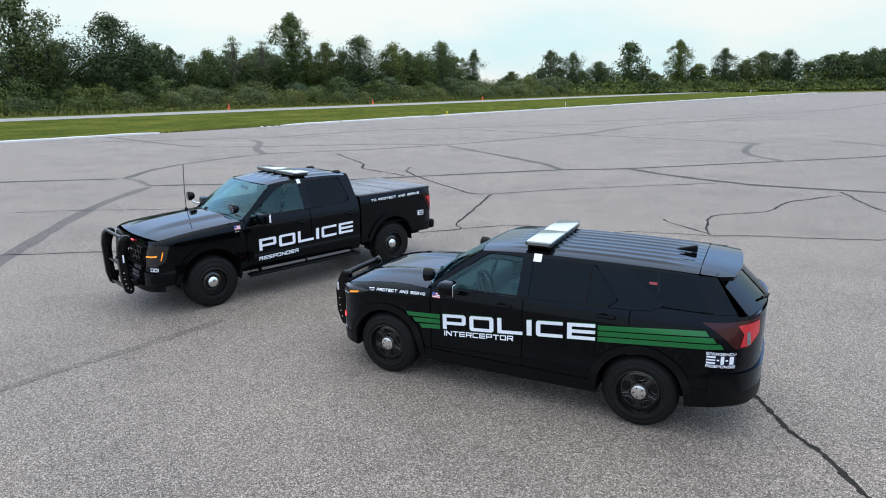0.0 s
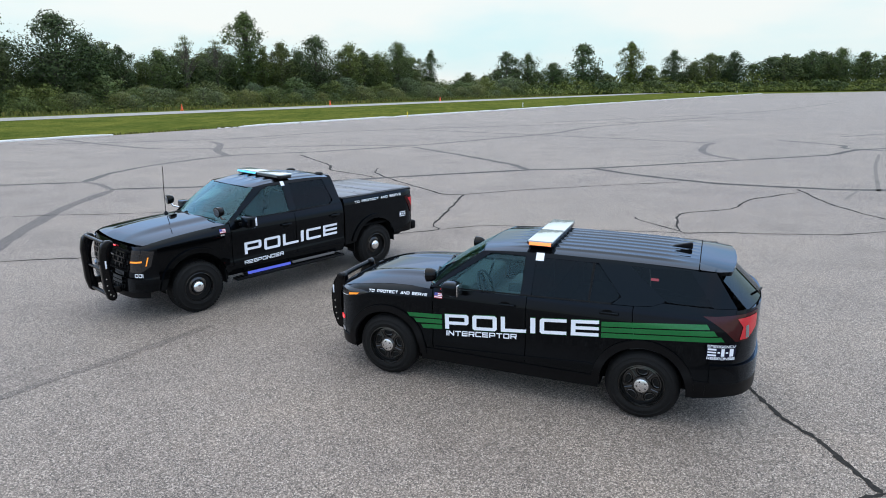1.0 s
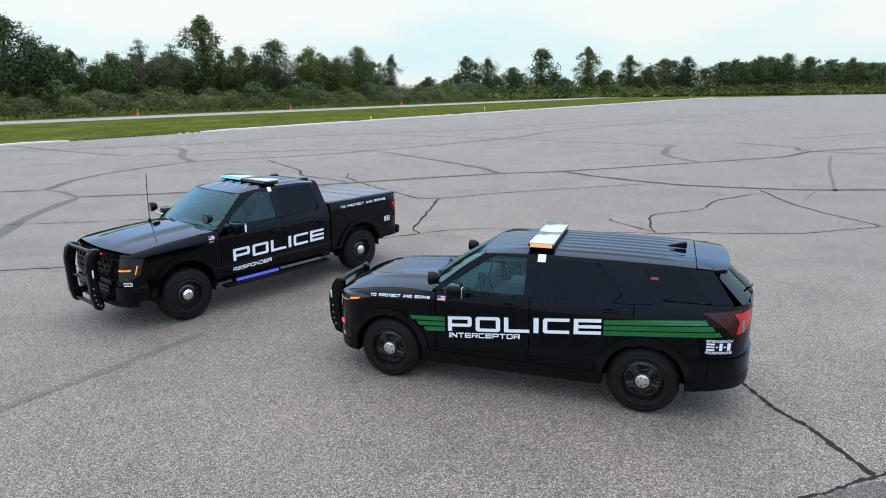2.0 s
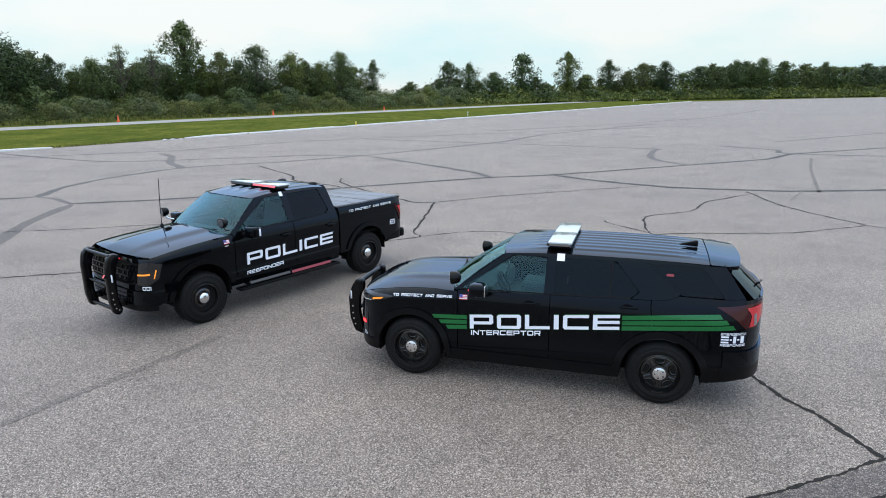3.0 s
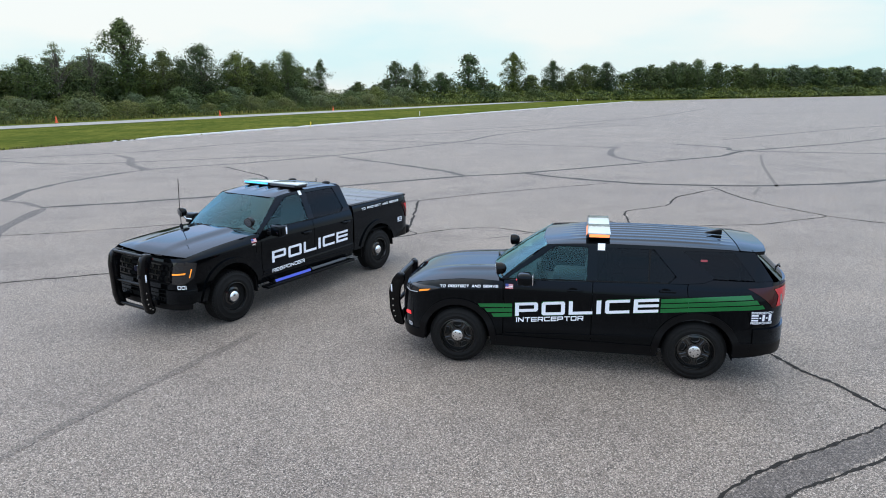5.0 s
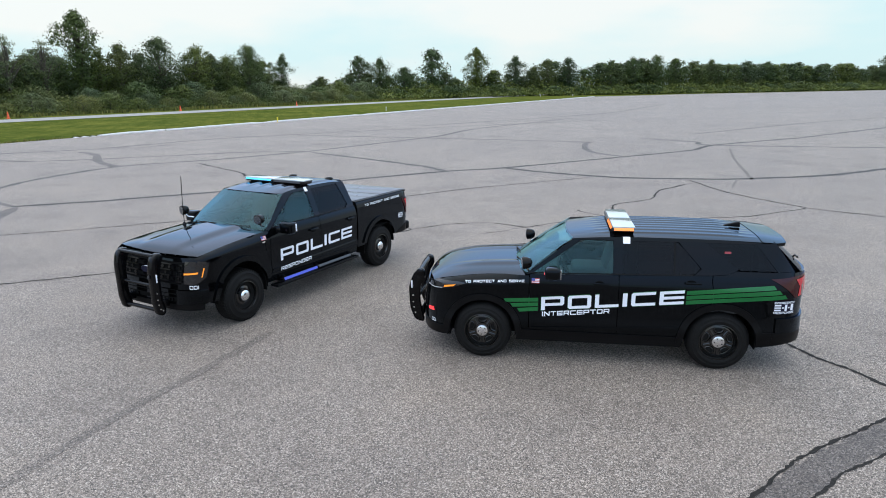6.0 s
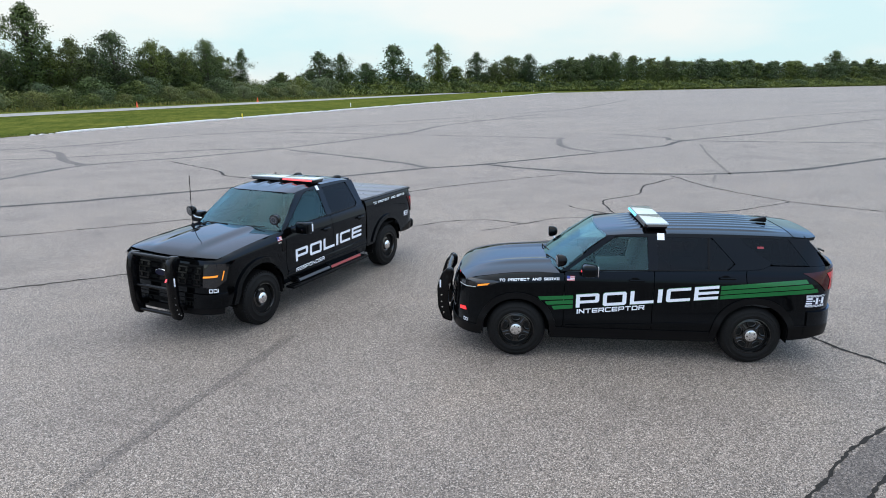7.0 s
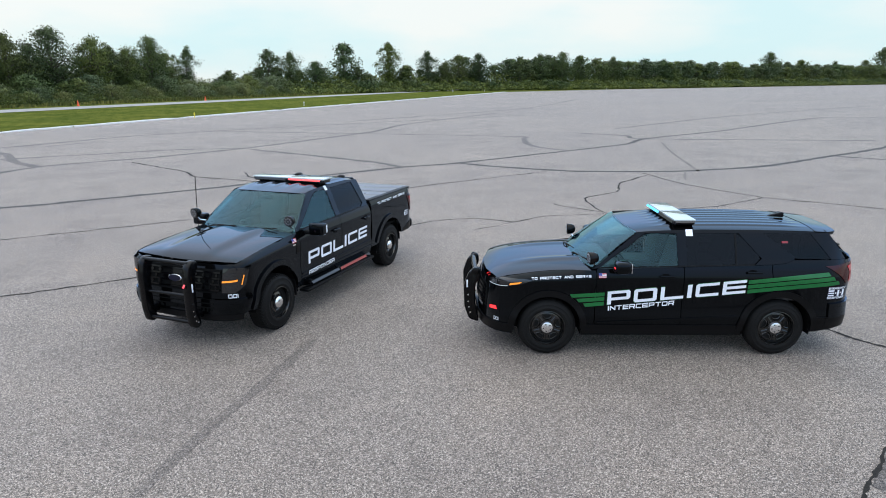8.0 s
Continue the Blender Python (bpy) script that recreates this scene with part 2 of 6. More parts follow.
# ---- ground, pavement, road ----
EDGE = Vector((-29.5, 44.1, 0))            # a point on the pavement's grass edge
ALONG = Vector((0.656, 0.755, 0))        # along that edge
AWAY = Vector((-0.755, 0.656, 0))        # from the pavement to the grass


def edge_at(s, off, z=0.0):
    p = EDGE + ALONG * s + AWAY * off
    return Vector((p.x, p.y, z))


bm = bmesh.new()
bmesh.ops.create_grid(bm, x_segments=24, y_segments=24, size=2500)
bmesh.ops.translate(bm, vec=(0, 0, -0.05), verts=bm.verts)
ground = part("ground", bm, GRASS, smooth=False)
tagged(ground, "mown green grass reaching out to the woods", "grass", kind="structure")

bm = bmesh.new()
corners = [edge_at(-160, 0), edge_at(196, 0), Vector((150, 214, 0)), Vector((345, 258, 0)), Vector((620, 330, 0)), Vector((620, -260, 0)), Vector((60, -260, 0))]
top = bm.faces.new([bm.verts.new(p) for p in reversed(corners)])
ext = bmesh.ops.extrude_face_region(bm, geom=[top])
bmesh.ops.translate(bm, vec=(0, 0, -0.12), verts=[v for v in ext["geom"] if isinstance(v, bmesh.types.BMVert)])
bmesh.ops.recalc_face_normals(bm, faces=bm.faces)
pavement = part("pavement", bm, ASPHALT, smooth=False)
tagged(pavement, "worn pale grey asphalt lot with cracks and tar seams", "asphalt lot", kind="structure")

bm = bmesh.new()
a, b, c, d = edge_at(-200, 36), edge_at(260, 30), edge_at(260, 38), edge_at(-200, 45)
f = bm.faces.new([bm.verts.new((p.x, p.y, -0.02)) for p in (a, b, c, d)])
bmesh.ops.recalc_face_normals(bm, faces=bm.faces)
road = part("road", bm, CONCRETE, smooth=False)
tagged(road, "narrow pale concrete road beyond the grass verge", "road", kind="structure")


def kerb(s0, s1, seed):
    """A run of low white-painted kerb with worn ends."""
    rnd = random.Random(seed)
    bm = bmesh.new()
    n = max(2, int((s1 - s0) / 1.5))
    rings = []
    for i in range(n + 1):
        s = s0 + (s1 - s0) * i / n
        h = (0.13 if s1 - s0 > 2 else 0.05) + rnd.uniform(-0.012, 0.012)
        o = rnd.uniform(-0.02, 0.02)
        if i in (0, n):
            h *= 0.5
        rings.append([bm.verts.new(edge_at(s, o + y, z)) for y, z in ((-0.02, -0.03), (-0.02, h * 0.8), (0.02, h), (0.22, h), (0.27, h * 0.8), (0.27, -0.05))])
    for r, q in zip(rings, rings[1:]):
        for j in range(5):
            bm.faces.new((r[j], r[j + 1], q[j + 1], q[j]))
    bm.faces.new(rings[0])
    bm.faces.new(rings[-1])
    bmesh.ops.recalc_face_normals(bm, faces=bm.faces)
    ob = part("kerb", bm, KERB_WHITE, sharp=30)
    return tagged(ob, "low white-painted concrete kerb, chipped and dirty", "kerb", kind="structure")


kerb(-90, 7.5, 1)
s = 16.4
for i, length in enumerate((0.3, 0.5, 0.25)):
    kerb(s, s + length, 20 + i)
    s += length + 0.35
for i in range(9):
    kerb(s, s + 19.6, 40 + i)
    s += 19.64

# cracks and tar seams in the asphalt: width, layer, jitter, line
SEAMS = (
    ("wide", 0.38, [(-9.9, 10.6), (-10.23, 11.7), (-10.9, 14.2), (-11.5, 16.5), (-12.1, 19.6), (-12.2, 22.8)]),
    ("wide", 0.22, [(-12.2, 22.8), (-13.3, 24.2), (-14.3, 24.9)]),
    ("worn", 0.34, [(-14.2, 24.8), (-14.4, 27.5), (-13.6, 30.4), (-11.3, 34.0), (-6.9, 35.6), (-1.9, 38.5), (1.9, 41.5), (8.1, 46.9), (13.5, 54), (29, 67)]),
    ("tar", 0.30, [(-26, 22.6), (-19.8, 23.8), (-16.7, 24.4), (-14.3, 24.8)]),
    ("tar", 0.30, [(-12.4, 23.0), (-9.6, 23.3), (-5.1, 24.3), (-1.7, 25.4), (3.1, 26.8), (5.9, 27.1), (12.9, 29.2), (18.5, 31.0), (21.6, 33.2), (31, 35.9)]),
    ("wide", 0.42, [(-15.2, 43.0), (-13.8, 40.6), (-12.8, 36.6), (-11.3, 33.6)]),
    ("worn", 0.31, [(-26.8, 46.3), (-16.9, 38.3), (-9.7, 38.6), (-5.9, 39.2), (-1.8, 38.3)]),
    ("thin", 0.06, [(-14, 17.9), (-12.0, 18.3), (-9.8, 18.4), (-5.7, 19.0)]),
    ("thin", 0.06, [(-14, 12.7), (-10.8, 13.2), (-8.5, 13.5), (-6.6, 13.8)]),
    ("thin", 0.10, [(-7.7, 34.0), (-6.4, 31.2), (-5.5, 29.3), (-5.2, 27.6), (-3.9, 26.1), (-3.2, 25.2)]),
    ("thin", 0.075, [(-3.25, 28.0), (-3.28, 26.7), (-2.7, 25.0), (-1.6, 22.8), (-0.7, 21.1), (0.0, 20.9), (2.5, 21.8), (8.0, 23.0)]),
    ("thin", 0.07, [(0.0, 20.8), (-0.6, 18.2), (-1.05, 16.3), (-0.95, 15.7), (-2.0, 15.3)]),
    ("thin", 0.05, [(-0.95, 15.7), (0.1, 16.05), (1.2, 15.95), (2.05, 15.1), (3.1, 15.4), (5.0, 14.9)]),
    ("thin", 0.03, [(0.6, 14.7), (2.05, 15.05)]),
    ("worn", 0.30, [(-1.9, 37.6), (1.1, 32.0), (2.6, 28.9), (3.1, 26.9)]),
    ("tar", 0.34, [(5.9, 27.0), (7.2, 24.7), (9.2, 22.5), (12.7, 20.8), (17.1, 20.4), (22, 21.5), (30, 23.5), (44, 30)]),
    ("tar", 0.30, [(23.3, 21.6), (24.5, 18.8), (27, 15)]),
    ("wide", 0.36, [(13.3, 29.3), (12.9, 31.8), (13.5, 34.0), (15.1, 37.0), (15.9, 37.7)]),
    ("worn", 0.31, [(15.9, 37.7), (12.3, 41.0), (7.8, 44.6), (-2.0, 52.5)]),
    ("thin", 0.055, [(4.4, 16.9), (4.4, 16.3), (4.9, 15.2), (5.0, 14.9), (5.8, 14.9), (8.4, 14.5), (10.9, 15.0)]),
    ("thin", 0.065, [(4.95, 15.2), (5.05, 15.7), (5.5, 16.8), (5.9, 17.3), (7.4, 17.8), (8.2, 18.7), (8.8, 19.3), (10.9, 20.4)]),
    ("thin", 0.065, [(11.2, 21.0), (10.6, 18.1), (10.9, 15.0), (12.4, 12.2), (13.5, 8)]),
    ("crack", 0.055, [(2.49, 7.51), (2.52, 7.0), (2.52, 6.66), (2.55, 6.19), (2.64, 5.83), (2.66, 5.37), (2.7, 4.9)]),
    ("crack", 0.034, [(-0.9, 3.75), (-0.06, 4.11), (0.55, 4.36), (1.47, 4.57), (2.46, 4.83), (4.0, 5.3)]),
    ("crack", 0.034, [(-0.3, 3.6), (0.58, 3.98), (1.93, 4.27), (4.0, 4.75)]),
    ("faint", 0.15, [(-8.2, 4.3), (-6.9, 6.2), (-6.2, 7.2), (-5.6, 7.95), (-5.0, 8.7), (-4.5, 9.35)]),
    ("worn", 0.34, [(20.4, 39.5), (22.1, 35.6), (21.6, 33.2), (33, 26)]),
    ("scuff", 0.12, [(21, 31), (17.6, 26.4), (13.4, 20.2)]),
    ("scuff", 0.09, [(13.2, 20.8), (11.4, 18.9)]),
    ("worn", 0.35, [(-26, 42), (-14.9, 44.9), (-7.6, 51), (7, 56), (30, 62)]),
    ("wide", 0.3, [(-12.6, 44.5), (-10.7, 46.3)]),
    ("worn", 0.28, [(25.6, 41.2), (48, 50.6), (88, 61.5)]),
    ("worn", 0.35, [(31, 36), (52, 44), (60, 40), (90, 30)]),
    ("worn", 0.35, [(10, 60), (40, 78), (70, 110)]),
    ("worn", 0.35, [(40, 90), (80, 80), (130, 88)]),
)
STYLE = {"wide": (TAR_GRIT, 0.03, 0.16), "tar": (TAR, 0.05, 0.25), "worn": (TAR_OLD, 0.06, 0.3), "thin": (CRACK, 0.05, 0.5), "crack": (CRACK, 0.022, 0.55), "faint": (TAR_FAINT, 0.02, 0.25), "scuff": (SCUFF, 0.02, 0.2)}
NAMES = {"wide": ("tar_seam", "wide dark tar-sealed seam in the asphalt"), "tar": ("tar_seam", "dark tar-sealed crack in the asphalt"), "worn": ("tar_seam", "worn grey tar seam in the asphalt"),
         "thin": ("pavement_crack", "thin open black crack in the asphalt"), "crack": ("pavement_crack", "jagged open black crack in the asphalt"),
         "faint": ("tar_seam", "faint worn tar seam in the asphalt"), "scuff": ("tyre_scuff", "grey tyre scuff mark on the asphalt")}
for i, (kind, width, line) in enumerate(SEAMS):
    mat, jit, vary = STYLE[kind]
    near = kind in ("crack", "thin", "faint")
    bm = strip(line, width, 0.003 + 0.0004 * (i % 6), jit, 0.05 if kind == "crack" else 0.18 if near else 0.4, vary, seed=i + 3)
    ob = part(NAMES[kind][0], bm, mat, smooth=False)
    tagged(ob, NAMES[kind][1], "pavement seam", kind="structure")

# the darker sealed band between the two foreground cracks
bm = strip([(-0.6, 3.68), (0.2, 4.02), (1.3, 4.36), (2.5, 4.62), (4.0, 5.0)], 0.33, 0.0022, 0.02, 0.06, 0.15, seed=77)
tagged(part("tar_seam", bm, TAR_BAND, smooth=False), "broad worn tar band between two cracks", "pavement seam", kind="structure")

# ---- vehicle materials ----
def paint_material():
    n = Nodes("black_car_paint")
    g = n.noise(1.6, 4.0)
    n.colour(n.ramp(g, [(0.3, (0.0012, 0.0013, 0.0015)), (0.75, (0.0026, 0.0026, 0.0027))]))
    dust = n.noise(26.0, 5.0, 0.7)
    n.link(n.ramp(dust, [(0.3, (0.012, 0.012, 0.012)), (0.8, (0.045, 0.045, 0.045))]), n.bsdf.inputs["Roughness"])
    rough = n.bsdf.inputs["Roughness"].links[0].from_socket
    base = n.add("ShaderNodeBsdfDiffuse")
    n.link(n.bsdf.inputs["Base Color"].links[0].from_socket, base.inputs["Color"])
    coat = n.add("ShaderNodeBsdfGlossy")
    # the sky's blue is put into the gloss colour; the lacquer itself is colourless
    coat.inputs["Color"].default_value = (0.76, 0.87, 1.0, 1)
    n.link(rough, coat.inputs["Roughness"])
    fres = n.add("ShaderNodeFresnel", IOR=1.85)
    gain = n.tree.nodes.new("ShaderNodeMapRange")
    gain.inputs["From Min"].default_value, gain.inputs["From Max"].default_value = 0.075, 1.0
    gain.inputs["To Min"].default_value, gain.inputs["To Max"].default_value = 0.0, 1.0
    n.link(fres.outputs["Fac"], gain.inputs["Value"])
    both = n.tree.nodes.new("ShaderNodeMixShader")
    n.link(gain.outputs["Result"], both.inputs[0])
    n.link(base.outputs[0], both.inputs[1])
    n.link(coat.outputs[0], both.inputs[2])
    n.link(both.outputs[0], n.tree.nodes["Material Output"].inputs["Surface"])
    n.tree.nodes.remove(n.bsdf)
    return n.mat


def tyre_material():
    n = Nodes("tyre_rubber")
    f = n.noise(60.0, 4.0)
    g = n.noise(5.0, 3.0)
    n.colour(n.mix(n.ramp(f, [(0.3, (0.007, 0.007, 0.007)), (0.8, (0.014, 0.0135, 0.013))]), (0.05, 0.044, 0.038), n.ramp(g, [(0.6, (0, 0, 0)), (0.9, (0.25, 0.25, 0.25))])))
    n.bsdf.inputs["Roughness"].default_value = 0.6
    n.bsdf.inputs["Specular IOR Level"].default_value = 0.11
    n.bump(f, 0.2, 0.003)
    return n.mat


PAINT = paint_material()
TYRE = tyre_material()
TRIM = plain("black_textured_plastic", (0.003, 0.003, 0.0034), 0.42, grain=150.0, spec=0.13)
STEEL_BLACK = plain("black_powder_coat", (0.0015, 0.0015, 0.002), 0.15, spec=0.20)
RIM_BLACK = plain("black_painted_steel", (0.003, 0.003, 0.003), 0.10, coat=0.5, spec=0.5)
CHROME = plain("bright_chrome", (0.74, 0.74, 0.75), 0.20, metal=1.0, wear=0.06)
LINER = plain("dark_underbody", (0.003, 0.003, 0.003), 0.9, spec=0.1)
CABIN = plain("charcoal_cabin", (0.075, 0.078, 0.082), 0.8)
SEAT = plain("grey_seat_cloth", (0.075, 0.078, 0.082), 0.9)
GLASS_CLEAR = glass("windscreen_glass", (0.40, 0.68, 0.74), 1.58)
GLASS_FRONT = glass("side_glass", (0.55, 0.80, 0.76), 1.52, sheen=(0.58, 0.90, 0.92))
GLASS_DARK = glass("privacy_glass", (0.05, 0.055, 0.06), 1.30, sheen=(0.72, 0.80, 0.88))
WHITE_FILM = plain("white_vinyl", (0.90, 0.92, 0.97), 0.35, wear=0.03)
GREEN_FILM = plain("green_vinyl", (0.006, 0.135, 0.032), 0.22, wear=0.12)
BLUE_FILM = plain("blue_vinyl", (0.05, 0.07, 0.30), 0.35)
RED_FILM = plain("red_vinyl", (0.50, 0.04, 0.05), 0.35)
NAVY_FILM = plain("navy_vinyl", (0.004, 0.005, 0.022), 0.35, spec=0.25)
LAMP_RED = plain("red_lamp_lens", (0.035, 0.001, 0.002), 0.08, coat=0.1, spec=0.3)
LAMP_RED_LIT = plain("lit_red_lamp_lens", (0.34, 0.006, 0.012), 0.10, coat=0.6, emit=(1.0, 0.02, 0.04), power=0.14)
LAMP_SMOKE = plain("smoked_lamp_lens", (0.008, 0.008, 0.009), 0.06, coat=0.5)
LAMP_CLEAR = plain("silvered_lamp_lens", (0.30, 0.31, 0.33), 0.14, metal=0.8, coat=1.0)
LAMP_SMOKE_GREY = plain("smoked_reflector", (0.022, 0.023, 0.025), 0.2, metal=0.4, coat=0.5)
AMBER = plain("amber_lamp", (0.75, 0.22, 0.02), 0.2, coat=1.0, emit=(1.0, 0.34, 0.03), power=0.75)
BAR_LENS = plain("white_light_bar_top", (0.52, 0.58, 0.58), 0.12, coat=0.6, wear=0.06)
LED_CYAN = plain("lit_blue_led", (0.02, 0.25, 0.5), 0.2, coat=1.0, emit=(0.02, 0.55, 1.0), power=1.2)
LED_RED = plain("lit_red_led", (0.5, 0.02, 0.02), 0.2, coat=1.0, emit=(1.0, 0.04, 0.05), power=1.2)
LED_AMBER = plain("lit_amber_led", (0.6, 0.2, 0.02), 0.2, coat=1.0, emit=(1.0, 0.20, 0.03), power=1.4)
STRIP_BLUE = plain("lit_blue_strip", (0.02, 0.03, 0.3), 0.2, coat=1.0, emit=(0.03, 0.07, 1.0), power=0.32)
STRIP_RED = plain("lit_red_strip", (0.12, 0.004, 0.006), 0.2, coat=0.4, emit=(1.0, 0.01, 0.04), power=0.13)
LED_OFF = plain("unlit_led", (0.010, 0.010, 0.013), 0.3, coat=0.3)


# ---- shaping of body panels ----
def lerp(a, b, u):
    return a + (b - a) * u


def table(points, x):
    """Smooth reading of a short table of (x, value) pairs."""
    if x <= points[0][0]:
        return points[0][1]
    for (x0, v0), (x1, v1) in zip(points, points[1:]):
        if x <= x1:
            u = (x - x0) / (x1 - x0)
            if len(points) == 2:
                return lerp(v0, v1, u * u * (3 - 2 * u))
            i = points.index((x0, v0))
            pa, pb = points[max(i - 1, 0)], points[min(i + 2, len(points) - 1)]
            m0 = (v1 - pa[1]) / (x1 - pa[0]) * (x1 - x0)
            m1 = (pb[1] - v0) / (pb[0] - x0) * (x1 - x0)
            return (2 * u ** 3 - 3 * u * u + 1) * v0 + (u ** 3 - 2 * u * u + u) * m0 + (3 * u * u - 2 * u ** 3) * v1 + (u ** 3 - u * u) * m1
    return points[-1][1]


def fillet(outline, r):
    if r <= 0:
        return outline
    out = []
    n = len(outline)
    for i in range(n):
        p, c, q = Vector(outline[i - 1]), Vector(outline[i]), Vector(outline[(i + 1) % n])
        d1, d2 = min(r, (p - c).length * 0.45), min(r, (q - c).length * 0.45)
        a, b = c + (p - c).normalized() * d1, c + (q - c).normalized() * d2
        if (p - c).normalized().dot((q - c).normalized()) < -0.97:
            out.append(tuple(c))
            continue
        for u in (0.0, 0.25, 0.5, 0.75, 1.0):
            out.append(tuple(a * (1 - u) ** 2 + c * 2 * u * (1 - u) + b * u * u))
    return out


def patch(outline, fn, out, step=(0.09, 0.09), corner=0.0, lift=0.0, thick=0.02, bm=None):
    """A panel: a flat outline cut into cells, laid on the surface fn(a, b), with its edges turned inwards."""
    own = bmesh.new()
    pts = fillet(outline, corner)
    face = own.faces.new([own.verts.new((a, b, 0)) for a, b in pts])
    for axis in (0, 1):
        lo, hi = min(p[axis] for p in pts), max(p[axis] for p in pts)
        k = int((hi - lo) / step[axis])
        for i in range(1, k + 1):
            co, no = [0, 0, 0], [0, 0, 0]
            co[axis], no[axis] = lo + (hi - lo) * i / (k + 1), 1
            bmesh.ops.bisect_plane(own, geom=own.verts[:] + own.edges[:] + own.faces[:], plane_co=co, plane_no=no, dist=1e-5)
    big = [f for f in own.faces if len(f.verts) > 4]
    if big:
        bmesh.ops.triangulate(own, faces=big)
    out = Vector(out)
    e = 1e-3
    inner = {}
    rim = {v for ed in own.edges if ed.is_boundary for v in ed.verts}
    for v in own.verts:
        a, b = v.co.x, v.co.y
        p = Vector(fn(a, b))
        nrm = (Vector(fn(a + e, b)) - Vector(fn(a - e, b))).cross(Vector(fn(a, b + e)) - Vector(fn(a, b - e)))
        nrm = nrm.normalized() if nrm.length > 1e-12 else out
        if nrm.dot(out) < 0:
            nrm = -nrm
        v.co = p + nrm * lift
        if v in rim:
            inner[v] = p + nrm * (lift - thick)
    own.normal_update()
    total = sum((f.normal * f.calc_area() for f in own.faces), Vector())
    if total.dot(out) < 0:
        bmesh.ops.reverse_faces(own, faces=own.faces)
    if thick > 0:
        below = {v: own.verts.new(c) for v, c in inner.items()}
        for ed in [ed for ed in own.edges if ed.is_boundary]:
            if ed.verts[0] in below and ed.verts[1] in below and ed.link_faces:
                l = ed.link_loops[0]
                a, b = l.vert, l.link_loop_next.vert
                own.faces.new((b, a, below[a], below[b]))
    if bm is None:
        return own
    me = bpy.data.meshes.new("joined")
    own.to_mesh(me)
    own.free()
    bm.from_mesh(me)
    bpy.data.meshes.remove(me)
    return bm


def mirrored(bm):
    two = bm.copy()
    for v in two.verts:
        v.co.y = -v.co.y
    bmesh.ops.reverse_faces(two, faces=two.faces)
    return two


def bar(bm, points, radius, sides=10):
    """A bent tube through the points."""
    pts = [Vector(p) for p in points]
    rings = []
    ref = None
    for i, p in enumerate(pts):
        t = (pts[min(i + 1, len(pts) - 1)] - pts[max(i - 1, 0)]).normalized()
        if ref is None:
            ref = t.orthogonal().normalized()
        ref = (ref - t * ref.dot(t)).normalized()
        q = t.cross(ref)
        rings.append([bm.verts.new(p + (ref * math.cos(k * math.tau / sides) + q * math.sin(k * math.tau / sides)) * radius) for k in range(sides)])
    for a, b in zip(rings, rings[1:]):
        for k in range(sides):
            bm.faces.new((a[k], a[(k + 1) % sides], b[(k + 1) % sides], b[k]))
    bm.faces.new(list(reversed(rings[0])))
    bm.faces.new(rings[-1])
    return bm


def turned(bm, profile, sides=32, m=None):
    """Turns (radius, height) pairs round the axis."""
    rings = []
    for r, z in profile:
        ring = []
        for k in range(sides):
            v = Vector((r * math.cos(k * math.tau / sides), r * math.sin(k * math.tau / sides), z))
            ring.append(bm.verts.new(m @ v if m is not None else v))
        rings.append(ring)
    for a, b in zip(rings, rings[1:]):
        for k in range(sides):
            bm.faces.new((a[k], a[(k + 1) % sides], b[(k + 1) % sides], b[k]))
    bm.faces.new(list(reversed(rings[0])))
    bm.faces.new(rings[-1])
    return bm


def plate(bm, outline, y0, y1, bevel=0.01):
    """A flat plate cut to an outline in the x-z plane, from y0 to y1."""
    own = bmesh.new()
    f = own.faces.new([own.verts.new((x, y0, z)) for x, z in outline])
    ext = bmesh.ops.extrude_face_region(own, geom=[f])
    bmesh.ops.translate(own, vec=(0, y1 - y0, 0), verts=[v for v in ext["geom"] if isinstance(v, bmesh.types.BMVert)])
    bmesh.ops.recalc_face_normals(own, faces=own.faces)
    if bevel:
        bmesh.ops.bevel(own, geom=[e for e in own.edges if e.calc_face_angle(0) > 1.0], offset=bevel, segments=2, affect="EDGES", profile=0.5)
    me = bpy.data.meshes.new("joined")
    own.to_mesh(me)
    own.free()
    bm.from_mesh(me)
    bpy.data.meshes.remove(me)
    return bm


# block capitals: (width, pieces); a piece is an outline in a box 1 wide and 1 high
T = 0.21


def rect(x0, x1, y0, y1):
    return [(x0, y0), (x1, y0), (x1, y1), (x0, y1)]


